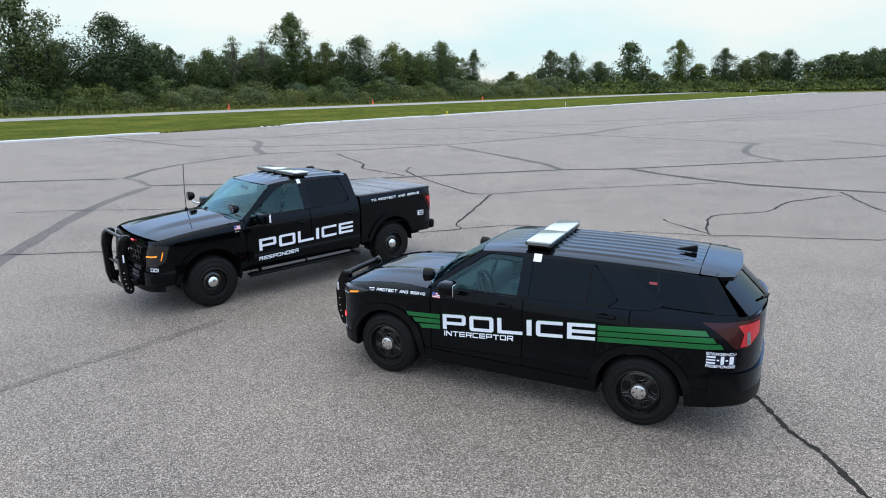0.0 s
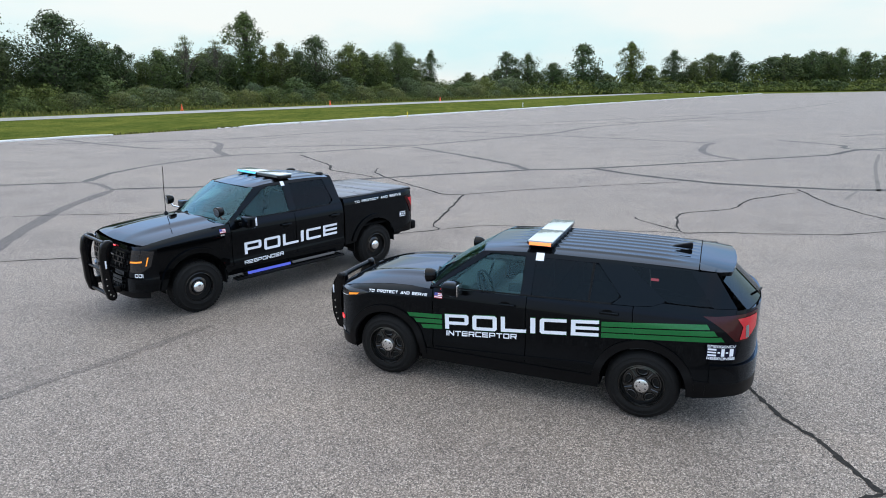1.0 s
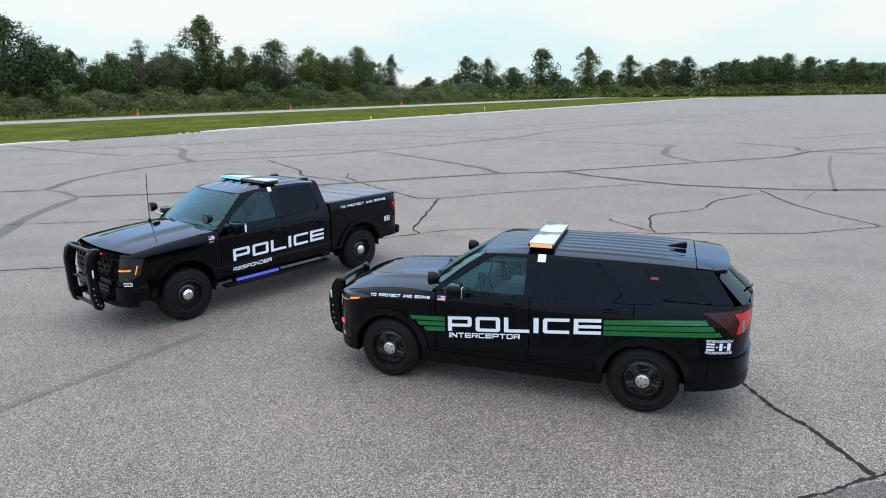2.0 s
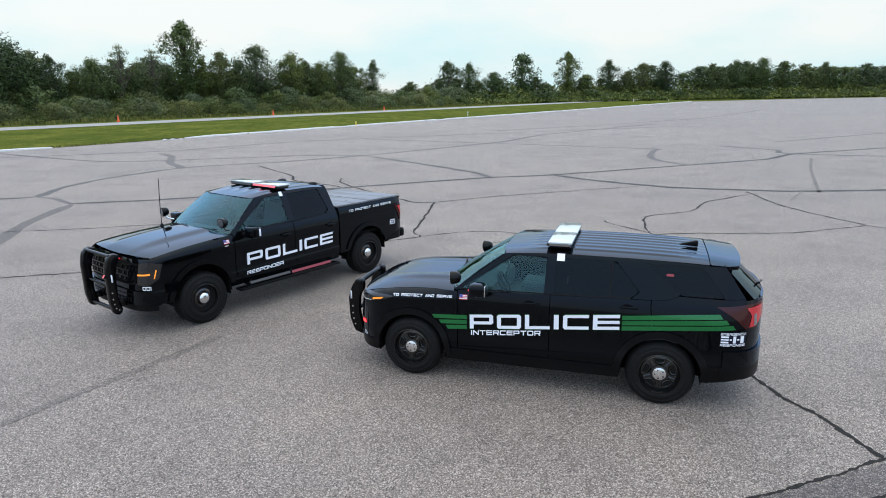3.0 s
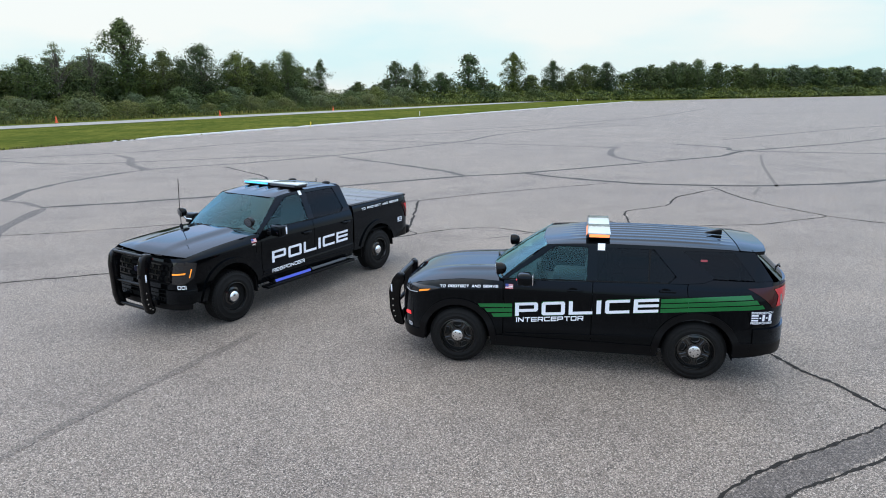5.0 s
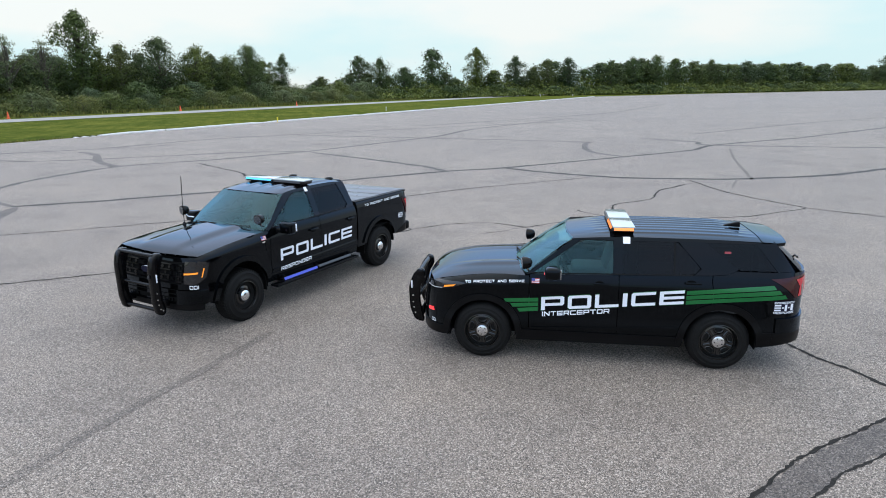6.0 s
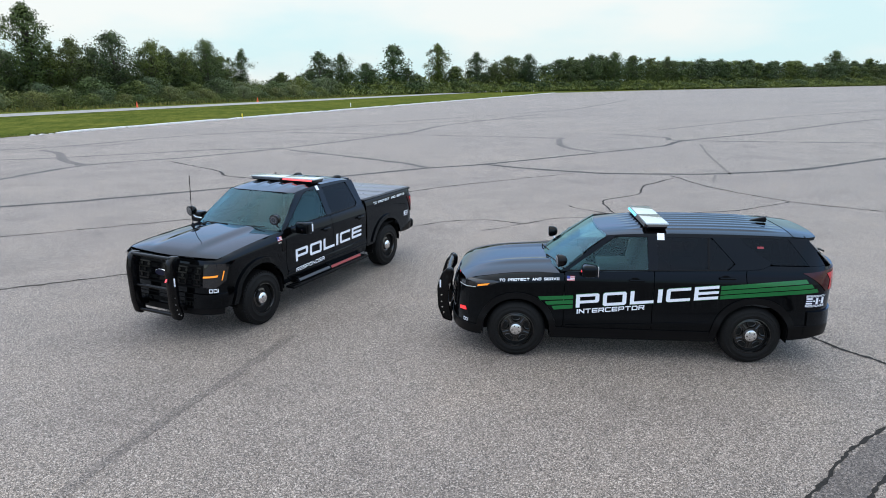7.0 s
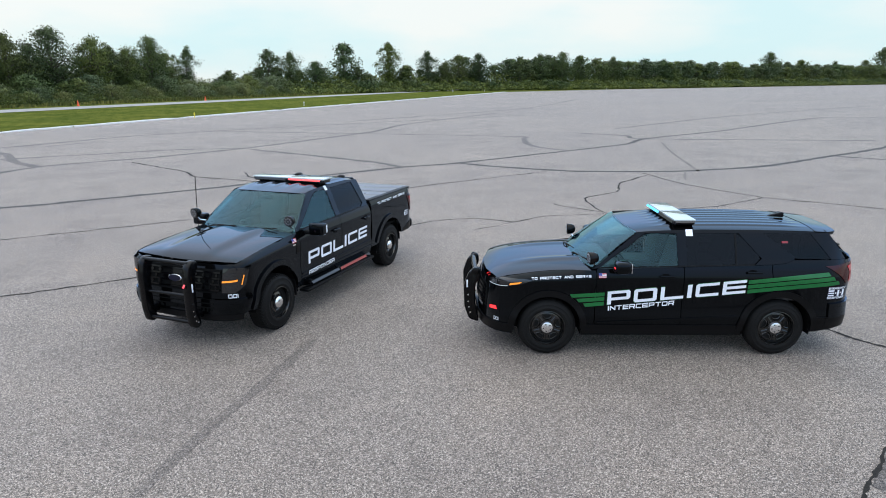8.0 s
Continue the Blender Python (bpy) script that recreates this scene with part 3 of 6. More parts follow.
def glyph(ch):
    v = T * 0.8
    a, b = 0.075, 0.11                      # cut outer corners
    left, right = [(a, 0), (v, 0), (v, 1), (a, 1), (0, 1 - b), (0, b)], [(1 - v, 0), (1 - a, 0), (1, b), (1, 1 - b), (1 - a, 1), (1 - v, 1)]
    topb, bot = rect(v, 1 - v, 1 - T, 1), rect(v, 1 - v, 0, T)
    table_ = {
        "P": [rect(0, v, 0, 1), rect(v, 1 - v, 1 - T, 1), rect(v, 1 - v, 0.30, 0.30 + T), [(1 - v, 0.30), (1 - a, 0.30), (1, 0.30 + b), (1, 1 - b), (1 - a, 1), (1 - v, 1)]],
        "O": [left, right, topb, bot], "0": [left, right, topb, bot], "L": [rect(0, v, 0, 1), rect(v, 1, 0, T)], "I": [rect(0, v * 1.15, 0, 1)], "1": [rect(0, v * 1.15, 0, 1)],
        "C": [left, rect(v, 1, 1 - T, 1), rect(v, 1, 0, T)], "E": [rect(0, v, 0, 1), rect(v, 1, 1 - T, 1), rect(v, 1, 0, T), rect(v, 1, 0.5 - T / 2, 0.5 + T / 2)],
        "R": [rect(0, v, 0, 1), topb, rect(v, 1 - v, 0.34, 0.34 + T), rect(1 - v, 1, 0.34, 1), [(0.62, 0.34), (0.85, 0.34), (1, 0), (0.77, 0)]],
        "S": [rect(0, 1, 1 - T, 1), rect(0, v, 0.5 + T / 2, 1 - T), rect(0, 1, 0.5 - T / 2, 0.5 + T / 2), rect(1 - v, 1, T, 0.5 - T / 2), rect(0, 1, 0, T)],
        "D": [rect(0, v, 0, 1), rect(v, 0.85, 1 - T, 1), rect(v, 0.85, 0, T), [(1 - v, T), (0.85, 0), (1, 0.14), (1, 0.86), (0.85, 1), (1 - v, 1 - T)]],
        "N": [rect(0, v, 0, 1), rect(1 - v, 1, 0, 1), [(v, 1), (v, 1 - T * 1.6), (1 - v, 0), (1 - v, T * 1.6)]],
        "T": [rect(0, 1, 1 - T, 1), rect(0.5 - v / 2, 0.5 + v / 2, 0, 1 - T)],
        "A": [[(0, 0), (v * 1.2, 0), (0.5, 0.72), (0.5, 1), (0.42, 1)], [(1, 0), (0.58, 1), (0.5, 1), (0.5, 0.72), (1 - v * 1.2, 0)], rect(0.3, 0.7, 0.18, 0.18 + T)],
        "V": [[(0, 1), (v * 1.3, 1), (0.5, 0.28), (1 - v * 1.3, 1), (1, 1), (0.6, 0), (0.4, 0)]],
        "G": [left, rect(v, 1, 1 - T, 1), rect(v, 1, 0, T), rect(1 - v, 1, T, 0.55), rect(0.5, 1 - v, 0.55 - T, 0.55)],
        "M": [left, right, topb, rect(0.5 - v / 2, 0.5 + v / 2, 0.2, 1 - T)],
        "Y": [rect(0, v, 0.45, 1), rect(1 - v, 1, 0.45, 1), rect(0, 1, 0.45 - T, 0.45), rect(0.5 - v / 2, 0.5 + v / 2, 0, 0.45 - T)],
    }
    return (T * 0.95 if ch in "I1" else 1.0), table_[ch]


def lettering(text, x0, x1, z_at, height, gap=0.16, space=0.7):
    """Outlines of a word that runs from x0 to x1 (towards the rear), its foot on z_at(x)."""
    total = sum((space if c == " " else glyph(c)[0]) + gap for c in text) - gap
    k = (x1 - x0) / total
    at = 0.0
    for c in text:
        if c == " ":
            at += space + gap
            continue
        w, pieces = glyph(c)
        yield c, [[(x0 + (at + u) * k, z_at(x0 + (at + u) * k) + v * height) for u, v in piece] for piece in pieces]
        at += w + gap


class Body:
    """The surfaces of a vehicle in its own space: x forwards, y to its left, z up."""

    def __init__(self, root, plan, prof, front, rear, hood_z, shoulder):
        self.root, self.plan, self.prof = root, plan, prof
        self.front, self.rear = front, rear          # (x where the corner starts, length, half width, power)
        self.hood_z, self.shoulder = hood_z, shoulder  # shoulder: (x0, x1, z0, inset)

    def half(self, x):
        fx, fl, fy, fp = self.front
        rx, rl, ry, rp = self.rear
        if x > fx:
            return fy * max(1e-4, 1 - min(0.9999, (x - fx) / fl) ** fp) ** (1 / fp)
        if x < rx:
            return ry * max(1e-4, 1 - min(0.9999, (rx - x) / rl) ** rp) ** (1 / rp)
        return table(self.plan, x)

    def width(self, x, z):
        x0, x1, z0, inset = self.shoulder
        cabin = table(self.prof, z)
        ramp = max(0.0, min(1.0, (x - x0) / (x1 - x0)))
        ramp = ramp * ramp * (3 - 2 * ramp)
        top = self.hood_z(x, 0.8)
        s = max(0.0, min(1.25, (z - z0) / max(0.05, top - z0)))
        nose = table(self.prof, min(z, z0)) - inset * s ** 2.6
        return self.half(x) + lerp(cabin, nose, ramp)

    def side(self, x, z):
        return (x, self.width(x, z), z)

    def wrap(self, which, lean=0.0, z_mid=0.6):
        """The surface round an end: angle from the middle (degrees) and height."""
        sx, l, y, p = self.front if which == "front" else self.rear
        sign = 1 if which == "front" else -1

        def fn(a, z):
            t = radians(a)
            c, s = abs(math.cos(t)), abs(math.sin(t))
            back = lean * max(0.0, z - z_mid) ** 2 * c * c
            x = sx + sign * l * c ** (2 / p)
            inset = self.width(x, z) - self.half(x)
            return (x - sign * back, math.copysign((y + inset) * s ** (2 / p), t), z)
        return fn

    def add(self, name, bm, mat, label="", both=False, parent=None):
        other = mirrored(bm) if both else None
        ob = part(name, bm, mat, parent or self.root, label)
        if both:
            part(name, other, mat, parent or self.root, label)
        return ob

    def panel(self, name, outline, mat, corner=0.0, lift=0.0, thick=0.025, both=True, step=(0.09, 0.035), label="", parent=None):
        bm = patch(outline, self.side, (0, 1, 0), step, corner, lift, thick)
        return self.add(name, bm, mat, label, both, parent)

    def word(self, text, x0, x1, z_at, height, lift=0.004, gap=0.16, mat=None, stem="letter"):
        for c, pieces in lettering(text, x0, x1, z_at, height, gap):
            bm = bmesh.new()
            for piece in pieces:
                patch(piece, self.side, (0, 1, 0), (0.12, 0.12), 0.0, lift, 0.0, bm)
            self.add(stem, bm, mat or WHITE_FILM)


def arch(cx, cz, r, a0, a1, n=18):
    """Points of an arc from angle a0 to a1 (degrees)."""
    return [(cx + r * math.cos(radians(lerp(a0, a1, i / n))), cz + r * math.sin(radians(lerp(a0, a1, i / n)))) for i in range(n + 1)]


def ring_band(cx, cz, r0, r1, a0, a1):
    return arch(cx, cz, r1, a0, a1, 22) + arch(cx, cz, r0, a1, a0, 22)


def wheel(root, x, y, r, width, rim_r, style):
    """A wheel with tyre, pressed steel rim, nuts and a bright cap; its face looks to the side of y."""
    s = 1 if y > 0 else -1
    m = Matrix.Translation((x, y, r)) @ Matrix.Rotation(radians(-90 * s), 4, "X")
    hub = new("wheel")
    hub.parent = root
    w = width / 2
    prof = [(rim_r - 0.01, -w), (rim_r + 0.02, -w - 0.005), (r - 0.05, -w), (r - 0.012, -w + 0.03), (r, -w + 0.06), (r, w - 0.06), (r - 0.012, w - 0.03), (r - 0.05, w), (r - 0.062, w + 0.004), (r - 0.066, w + 0.001), (rim_r + 0.055, w + 0.006), (rim_r + 0.05, w + 0.010), (rim_r + 0.03, w + 0.008), (rim_r + 0.012, w + 0.002), (rim_r, w - 0.02), (rim_r - 0.02, w - 0.06)]
    bm = turned(bmesh.new(), prof, 64, m)
    for k in range(56):
        for row, (c, hw) in enumerate(((-0.048, 0.014), (-0.016, 0.013), (0.016, 0.013), (0.048, 0.014)) if style == "spokes" else ((-0.085, 0.026), (-0.028, 0.022), (0.028, 0.022), (0.085, 0.026))):
            a = (k + 0.5 * (row % 2)) * math.tau / 56
            box(bm, r - 0.012, r + 0.003, -0.0155, 0.0155, c - hw, c + hw, 0.0, m @ Matrix.Rotation(a, 4, "Z") @ Matrix.Rotation(0.25 if row % 2 else -0.25, 4, "X"))
    if style != "spokes":
        for k in range(48):
            a = k * math.tau / 48
            box(bm, r - 0.030, r - 0.010, -0.011, 0.011, w - 0.040, w - 0.016, 0.0, m @ Matrix.Rotation(a, 4, "Z"))
    part("tyre", bm, TYRE, hub, sharp=35)
    d = rim_r
    prof = [(d * 0.985, -w + 0.02), (d * 0.99, w - 0.012), (d * 1.03, w + 0.004), (d * 1.0, w + 0.006), (d * 0.955, w - 0.02), (d * 0.93, w - 0.06), (d * 0.92, -w + 0.04)]
    rings = bmesh.new()
    turned(rings, prof, 56, m)
    part("rim", rings, RIM_BLACK, hub, sharp=35)
    disc = bmesh.new()
    if style == "spokes":
        # a pressed dish with five openings, each with a rolled bright-edged rim
        turned(disc, [(0.105, w - 0.10), (0.105, w - 0.050), (0.095, w - 0.032), (0.01, w - 0.03)], 30, m)
        turned(disc, [(d * 0.76, w - 0.10), (d * 0.78, w - 0.058), (d * 0.82, w - 0.046), (d * 0.88, w - 0.050), (d * 0.95, w - 0.085)], 44, m)
        for k in range(5):
            a = k * math.tau / 5 + 0.3
            mm = m @ Matrix.Rotation(a, 4, "Z")
            own = [(0.09, -0.046), (0.12, -0.026), (0.15, -0.030), (d * 0.80, -0.052), (d * 0.80, 0.052), (0.15, 0.030), (0.12, 0.026), (0.09, 0.046)]
            tops = [disc.verts.new(mm @ Vector((px, py, w - 0.036 - 0.012 * (px / d)))) for px, py in own]
            lows = [disc.verts.new(mm @ Vector((px, py * 1.25, w - 0.10))) for px, py in own]
            disc.faces.new(tops)
            for j in range(8):
                disc.faces.new((lows[j], lows[(j + 1) % 8], tops[(j + 1) % 8], tops[j]))
            bar(disc, [mm @ Vector((px, 0, w - 0.034 - 0.012 * (px / d))) for px in (0.10, 0.13, d * 0.78)], 0.011, 8)
            half = [(0.118, 0.0), (0.122, 0.030), (0.145, 0.052), (d * 0.74, 0.056), (d * 0.775, 0.030), (d * 0.78, 0.0)]
            loop = [(px, py) for px, py in half] + [(px, -py) for px, py in reversed(half[1:-1])]
            hole = m @ Matrix.Rotation(a + math.pi / 5, 4, "Z")
            bar(disc, [hole @ Vector((px, py, w - 0.050)) for px, py in loop + loop[:1]], 0.0075, 6)
        turned(disc, [(0.05, w - 0.14), (d * 0.9, w - 0.135)], 30, m)
    else:
        turned(disc, [(d * 0.93, w - 0.10), (d * 0.86, w - 0.075), (d * 0.78, w - 0.085), (d * 0.66, w - 0.055), (d * 0.52, w - 0.045), (0.10, w - 0.06), (0.01, w - 0.06)], 48, m)
    bmesh.ops.recalc_face_normals(disc, faces=disc.faces)
    part("wheel_disc", disc, RIM_BLACK, hub, sharp=30)
    if style != "spokes":
        for k in range(18):
            a = k * math.tau / 18
            bm = bmesh.new()
            turned(bm, [(0.0175, 0), (0.0175, 0.004), (0.001, 0.0045)], 10, m @ Matrix.Rotation(a, 4, "Z") @ Matrix.Translation((d * 0.72, 0, w - 0.066)))
            part("vent_hole", bm, LINER, hub)
    cap = 0.080 if style == "spokes" else 0.094
    bm = turned(bmesh.new(), [(cap, w - 0.06), (cap, w - 0.025), (cap * 0.93, w - 0.008), (cap * 0.6, w + (0.002 if style == "spokes" else 0.012)), (0.004, w + (0.003 if style == "spokes" else 0.016))], 32, m)
    part("hub_cap", bm, CHROME, hub, "polished chrome hub cap")
    if style == "spokes":
        for k in range(5):
            a = k * math.tau / 5 + 0.1
            bm = turned(bmesh.new(), [(0.009, 0), (0.009, 0.006), (0.002, 0.007)], 10, m @ Matrix.Rotation(a, 4, "Z") @ Matrix.Translation((cap * 0.62, 0, w - 0.001)))
            part("cap_dimple", bm, RIM_BLACK, hub)
    return hub


def spotlight(body, x, y, z):
    s = 1 if y > 0 else -1
    m = pose(x, y, z) @ Matrix.Rotation(radians(95), 4, "Y") @ Matrix.Rotation(radians(-8 * s), 4, "X")
    root = new("spotlight")
    root.parent = body.root
    part("housing", turned(bmesh.new(), [(0.02, -0.085), (0.055, -0.07), (0.076, -0.03), (0.082, 0.02), (0.082, 0.04), (0.074, 0.045)], 28, m), STEEL_BLACK, root)
    part("lens", turned(bmesh.new(), [(0.072, 0.036), (0.070, 0.047), (0.02, 0.052), (0.002, 0.053)], 28, m), LED_OFF, root, "dark spotlight face with bright LED cells")
    for k in range(9):
        u, v = (0.0, 0.0) if k == 8 else (0.046 * math.cos(k * math.pi / 4), 0.046 * math.sin(k * math.pi / 4))
        part("led_cell", turned(bmesh.new(), [(0.0165, 0.044), (0.015, 0.054), (0.002, 0.056)], 10, m @ Matrix.Translation((u, v, 0))), LAMP_CLEAR, root)
    part("arm", bar(bmesh.new(), [(x - 0.02, y, z - 0.07), (x - 0.05, y - 0.02 * s, z - 0.12), (x - 0.14, y - 0.06 * s, z - 0.15)], 0.014), CHROME, root, "chrome spotlight arm")


def light_bar(body, x, z, half, modules, roof, depth=0.28):
    """A low light bar with white lens tops and coloured LED modules round its edge."""
    root = new("light_bar")
    root.parent = body.root
    root["label"] = "low emergency light bar with white top lenses and lit coloured LEDs"
    n = 2
    span = 2 * half / n
    part("tray", box(bmesh.new(), x - depth / 2 + 0.012, x + depth / 2 - 0.012, -half + 0.02, half - 0.02, z - 0.078, z - 0.05, 0.01), STEEL_BLACK, root)
    for i in range(n):
        y0 = -half + i * span
        part("top_lens", box(bmesh.new(), x - depth / 2, x + depth / 2, y0 + 0.0004, y0 + span - 0.0004, z - 0.018, z, 0.001), BAR_LENS, root)
    for i, mat in enumerate(modules):
        y0 = -half + 0.012 + i * (2 * half - 0.024) / len(modules)
        y1 = y0 + (2 * half - 0.024) / len(modules) - 0.008
        part("led_module", box(bmesh.new(), x + depth / 2 - 0.03, x + depth / 2 - 0.006, y0, y1, z - 0.05, z - 0.02, 0.004), mat[0], root)
        part("led_module", box(bmesh.new(), x - depth / 2 + 0.006, x - depth / 2 + 0.03, y0, y1, z - 0.05, z - 0.02, 0.004), mat[1], root)
    for s in (-1, 1):
        a, b = sorted((s * (half - 0.004), s * (half - 0.03)))
        part("end_module", box(bmesh.new(), x - depth / 2 + 0.03, x + depth / 2 - 0.03, a, b, z - 0.05, z - 0.02, 0.004), LED_OFF, root)
        for dx in (-0.06, 0.06):
            a, b = sorted((s * (half - 0.16), s * (half - 0.10)))
            part("foot", box(bmesh.new(), x + dx - 0.03, x + dx + 0.03, a, b, roof - 0.03, z - 0.07, 0.008), STEEL_BLACK, root)
    return root


def seats(body, x, z, back, span, rows=1):
    for y in (-span, span):
        seat = new("seat")
        seat.parent = body.root
        part("cushion", box(bmesh.new(), x - 0.26, x + 0.26, y - 0.25, y + 0.25, z, z + 0.16, 0.05, segments=3), SEAT, seat)
        m = pose(x - 0.24, y, z + 0.12, 0, -14, 0)
        part("backrest", box(bmesh.new(), -0.07, 0.07, -0.25, 0.25, 0, back, 0.05, m, 3), SEAT, seat)
        part("headrest", box(bmesh.new(), -0.05, 0.05, -0.14, 0.14, back + 0.03, back + 0.20, 0.04, m, 3), SEAT, seat)


def flag(body, x0, z0, w, h, skew=0.0):
    """A small striped flag decal on the side."""
    root = new("flag_decal")
    root.parent = body.root
    for i in range(7):
        a, b = z0 + h * i / 7, z0 + h * (i + 1) / 7
        bm = patch(rect(x0 - w, x0, a, b), body.side, (0, 1, 0), (0.2, 0.2), 0, 0.004, 0)
        part("stripe", bm, RED_FILM if i % 2 == 0 else WHITE_FILM, root)
    bm = patch(rect(x0 - w * 0.42, x0, z0 + h * 0.45, z0 + h), body.side, (0, 1, 0), (0.2, 0.2), 0, 0.006, 0)
    part("canton", bm, BLUE_FILM, root)


def wiper(body, a, b, lift=0.02):
    own = new("wiper")
    own.parent = body.root
    a, b = Vector(a), Vector(b)
    part("arm", bar(bmesh.new(), [a, a.lerp(b, 0.3) + Vector((0.02, 0, lift + 0.02)), a.lerp(b, 0.6) + Vector((0, 0, lift))], 0.009, 6), TRIM, own)
    part("blade", bar(bmesh.new(), [a.lerp(b, 0.12) + Vector((0.0, 0, lift * 0.5)), a.lerp(b, 0.6) + Vector((0, 0, lift * 0.8)), b + Vector((0, 0, lift * 0.5))], 0.007, 6), TRIM, own)

# ---- flashing lamps: a drum with a lit and three dark faces, in a cycle of 0.8 s ----
DRUMS = []


def drum(parent, place, axis, length, r, mats, lit, name="flasher"):
    """A four-faced lamp drum; lit: the pattern by which its lit face looks outwards."""
    me = bpy.data.meshes.new(name)
    verts, faces = [], []
    h = length / 2
    for e in (-h, h):
        for k in range(4):
            a = math.pi / 4 + k * math.pi / 2
            u, v = r * math.cos(a), r * math.sin(a)
            verts.append((u, e, v) if axis == "y" else (e, u, v))
    for k in range(4):
        faces.append((k, (k + 1) % 4, 4 + (k + 1) % 4, 4 + k))
    faces += [(0, 1, 2, 3), (4, 5, 6, 7)]
    me.from_pydata(verts, [], faces)
    for m in (mats[0], LED_OFF, mats[1]):
        me.materials.append(m)
    # face k looks to the angle 90 + 90 k: up, back, down, front
    for k, p in enumerate(me.polygons[:4]):
        p.material_index = (0, 1, 2, 1)[k]
    for p in me.polygons[4:]:
        p.material_index = 1
    me.update()
    ob = new(name, me)
    ob.parent = parent
    DRUMS.append((ob, place, axis, lit))
    return ob


# ---- the sport utility vehicle ----
def sport_utility():
    root = new("police_suv")
    root.matrix_world = pose(-0.0016, 7.7484, 0, 0, 0, 155.51)
    tagged(root, "black police SUV with green stripes and white lettering on asphalt", "car", "police vehicles")

    def hood_z(x, y):
        c = table([(0.9, 1.235), (1.3, 1.224), (1.7, 1.196), (2.0, 1.150), (2.2, 1.092), (2.30, 1.04), (2.36, 0.985)], x)
        y = abs(y)
        ridge = 0.016 * max(0.0, 1 - ((y - 0.42) / 0.10) ** 2) if 0.32 < y < 0.52 and x < 2.1 else 0.0
        return c - 0.05 * (y / 0.8) ** 3 + ridge * min(1.0, (2.1 - x) * 2 if x < 2.1 else 0)

    B = Body(root, plan=[(-1.95, 0.955), (-1.0, 0.957), (0, 0.95), (1.0, 0.937), (1.85, 0.945)],
             prof=[(0.25, -0.06), (0.40, -0.034), (0.48, -0.012), (0.54, -0.004), (0.60, -0.014), (0.68, -0.022), (0.82, -0.018), (0.96, -0.008), (1.04, 0.0), (1.09, -0.002), (1.14, -0.016), (1.22, -0.038), (1.30, -0.075), (1.64, -0.235), (1.72, -0.29)],
             front=(1.85, 0.56, 0.945, 2.4), rear=(-1.95, 0.66, 0.955, 3.0), hood_z=hood_z, shoulder=(0.80, 1.35, 1.02, 0.125))
    fx, rx, wz, ar = 1.5125, -1.5125, 0.385, 0.455
    edge = [(x, hood_z(x, 0.8) - 0.008) for x in (2.185, 2.0, 1.8, 1.6, 1.4, 1.2, 1.05, 0.90)]
    B.panel("fender", [(0.90, 0.38), (1.06, 0.38)] + arch(fx, wz, ar, 180, 0) + [(2.185, 0.42)] + edge, PAINT)
    B.panel("front_door", [(0.888, 0.40), (0.888, 1.198), (-0.236, 1.224), (-0.236, 0.40)], PAINT, 0.02)
    B.panel("rear_door", [(-0.246, 0.40), (-1.058, 0.40)] + arch(rx, wz, ar, 2, 72) + [(-1.395, 0.95), (-1.365, 1.20), (-1.375, 1.252), (-0.246, 1.224)], PAINT)
    B.panel("quarter_panel", [(-1.375, 1.20), (-1.405, 0.95)] + arch(rx, wz, ar, 74, 180) + [(-2.36, 0.42), (-2.36, 1.312), (-1.66, 1.312), (-1.55, 1.268), (-1.385, 1.256)], PAINT)
    # matt cladding round the arches, sills and bumper bottoms
    for cx in (fx, rx):
        B.panel("arch_cladding", ring_band(cx, wz, ar - 0.012, ar + 0.07, -4, 184), TRIM, lift=0.022, thick=0.05, step=(0.06, 0.06), label="matt black wheel-arch cladding")
    B.panel("sill", [(1.06, 0.275), (1.045, 0.43), (-1.045, 0.43), (-1.06, 0.29)], TRIM, 0.01, lift=0.012, thick=0.06, label="matt black plastic sill")
    B.panel("lower_moulding", [(0.86, 0.455), (0.86, 0.475), (-0.95, 0.575), (-1.0, 0.56), (-0.6, 0.50)], PAINT, lift=0.010, thick=0.012)
    B.panel("bumper_corner", [(-1.955, 0.34), (-1.975, 0.55), (-2.36, 0.545), (-2.36, 0.40)], TRIM, 0.015, lift=0.016, thick=0.05)
    # glasshouse
    B.panel("a_pillar", [(0.945, 1.195), (0.87, 1.208), (0.245, 1.630), (0.23, 1.652), (0.345, 1.645)], PAINT, thick=0.05)
    B.panel("roof_rail", [(0.345, 1.648), (0.22, 1.634), (-1.93, 1.634), (-1.98, 1.648), (-1.6, 1.664), (-1.2, 1.676), (-0.5, 1.680), (0.0, 1.668), (0.24, 1.656)], PAINT, thick=0.05)
    B.panel("b_pillar", [(-0.165, 1.226), (-0.285, 1.230), (-0.285, 1.642), (-0.165, 1.642)], PAINT, thick=0.04)
    B.panel("c_pillar", [(-1.155, 1.252), (-1.37, 1.258), (-1.56, 1.275), (-1.665, 1.318), (-1.675, 1.345), (-1.285, 1.642), (-0.965, 1.642), (-1.245, 1.33)], PAINT, thick=0.04)
    B.panel("d_pillar", [(-2.145, 1.316), (-2.36, 1.316), (-2.14, 1.642), (-1.895, 1.642)], PAINT, thick=0.03)
    B.panel("belt_moulding", [(0.87, 1.206), (0.87, 1.222), (-1.15, 1.262), (-1.15, 1.246)], TRIM, lift=0.006, thick=0.02)
    B.panel("side_window", [(0.845, 1.222), (-0.165, 1.238), (-0.165, 1.628), (0.19, 1.632), (0.27, 1.605)], GLASS_FRONT, 0.03, lift=-0.008, thick=0.006)
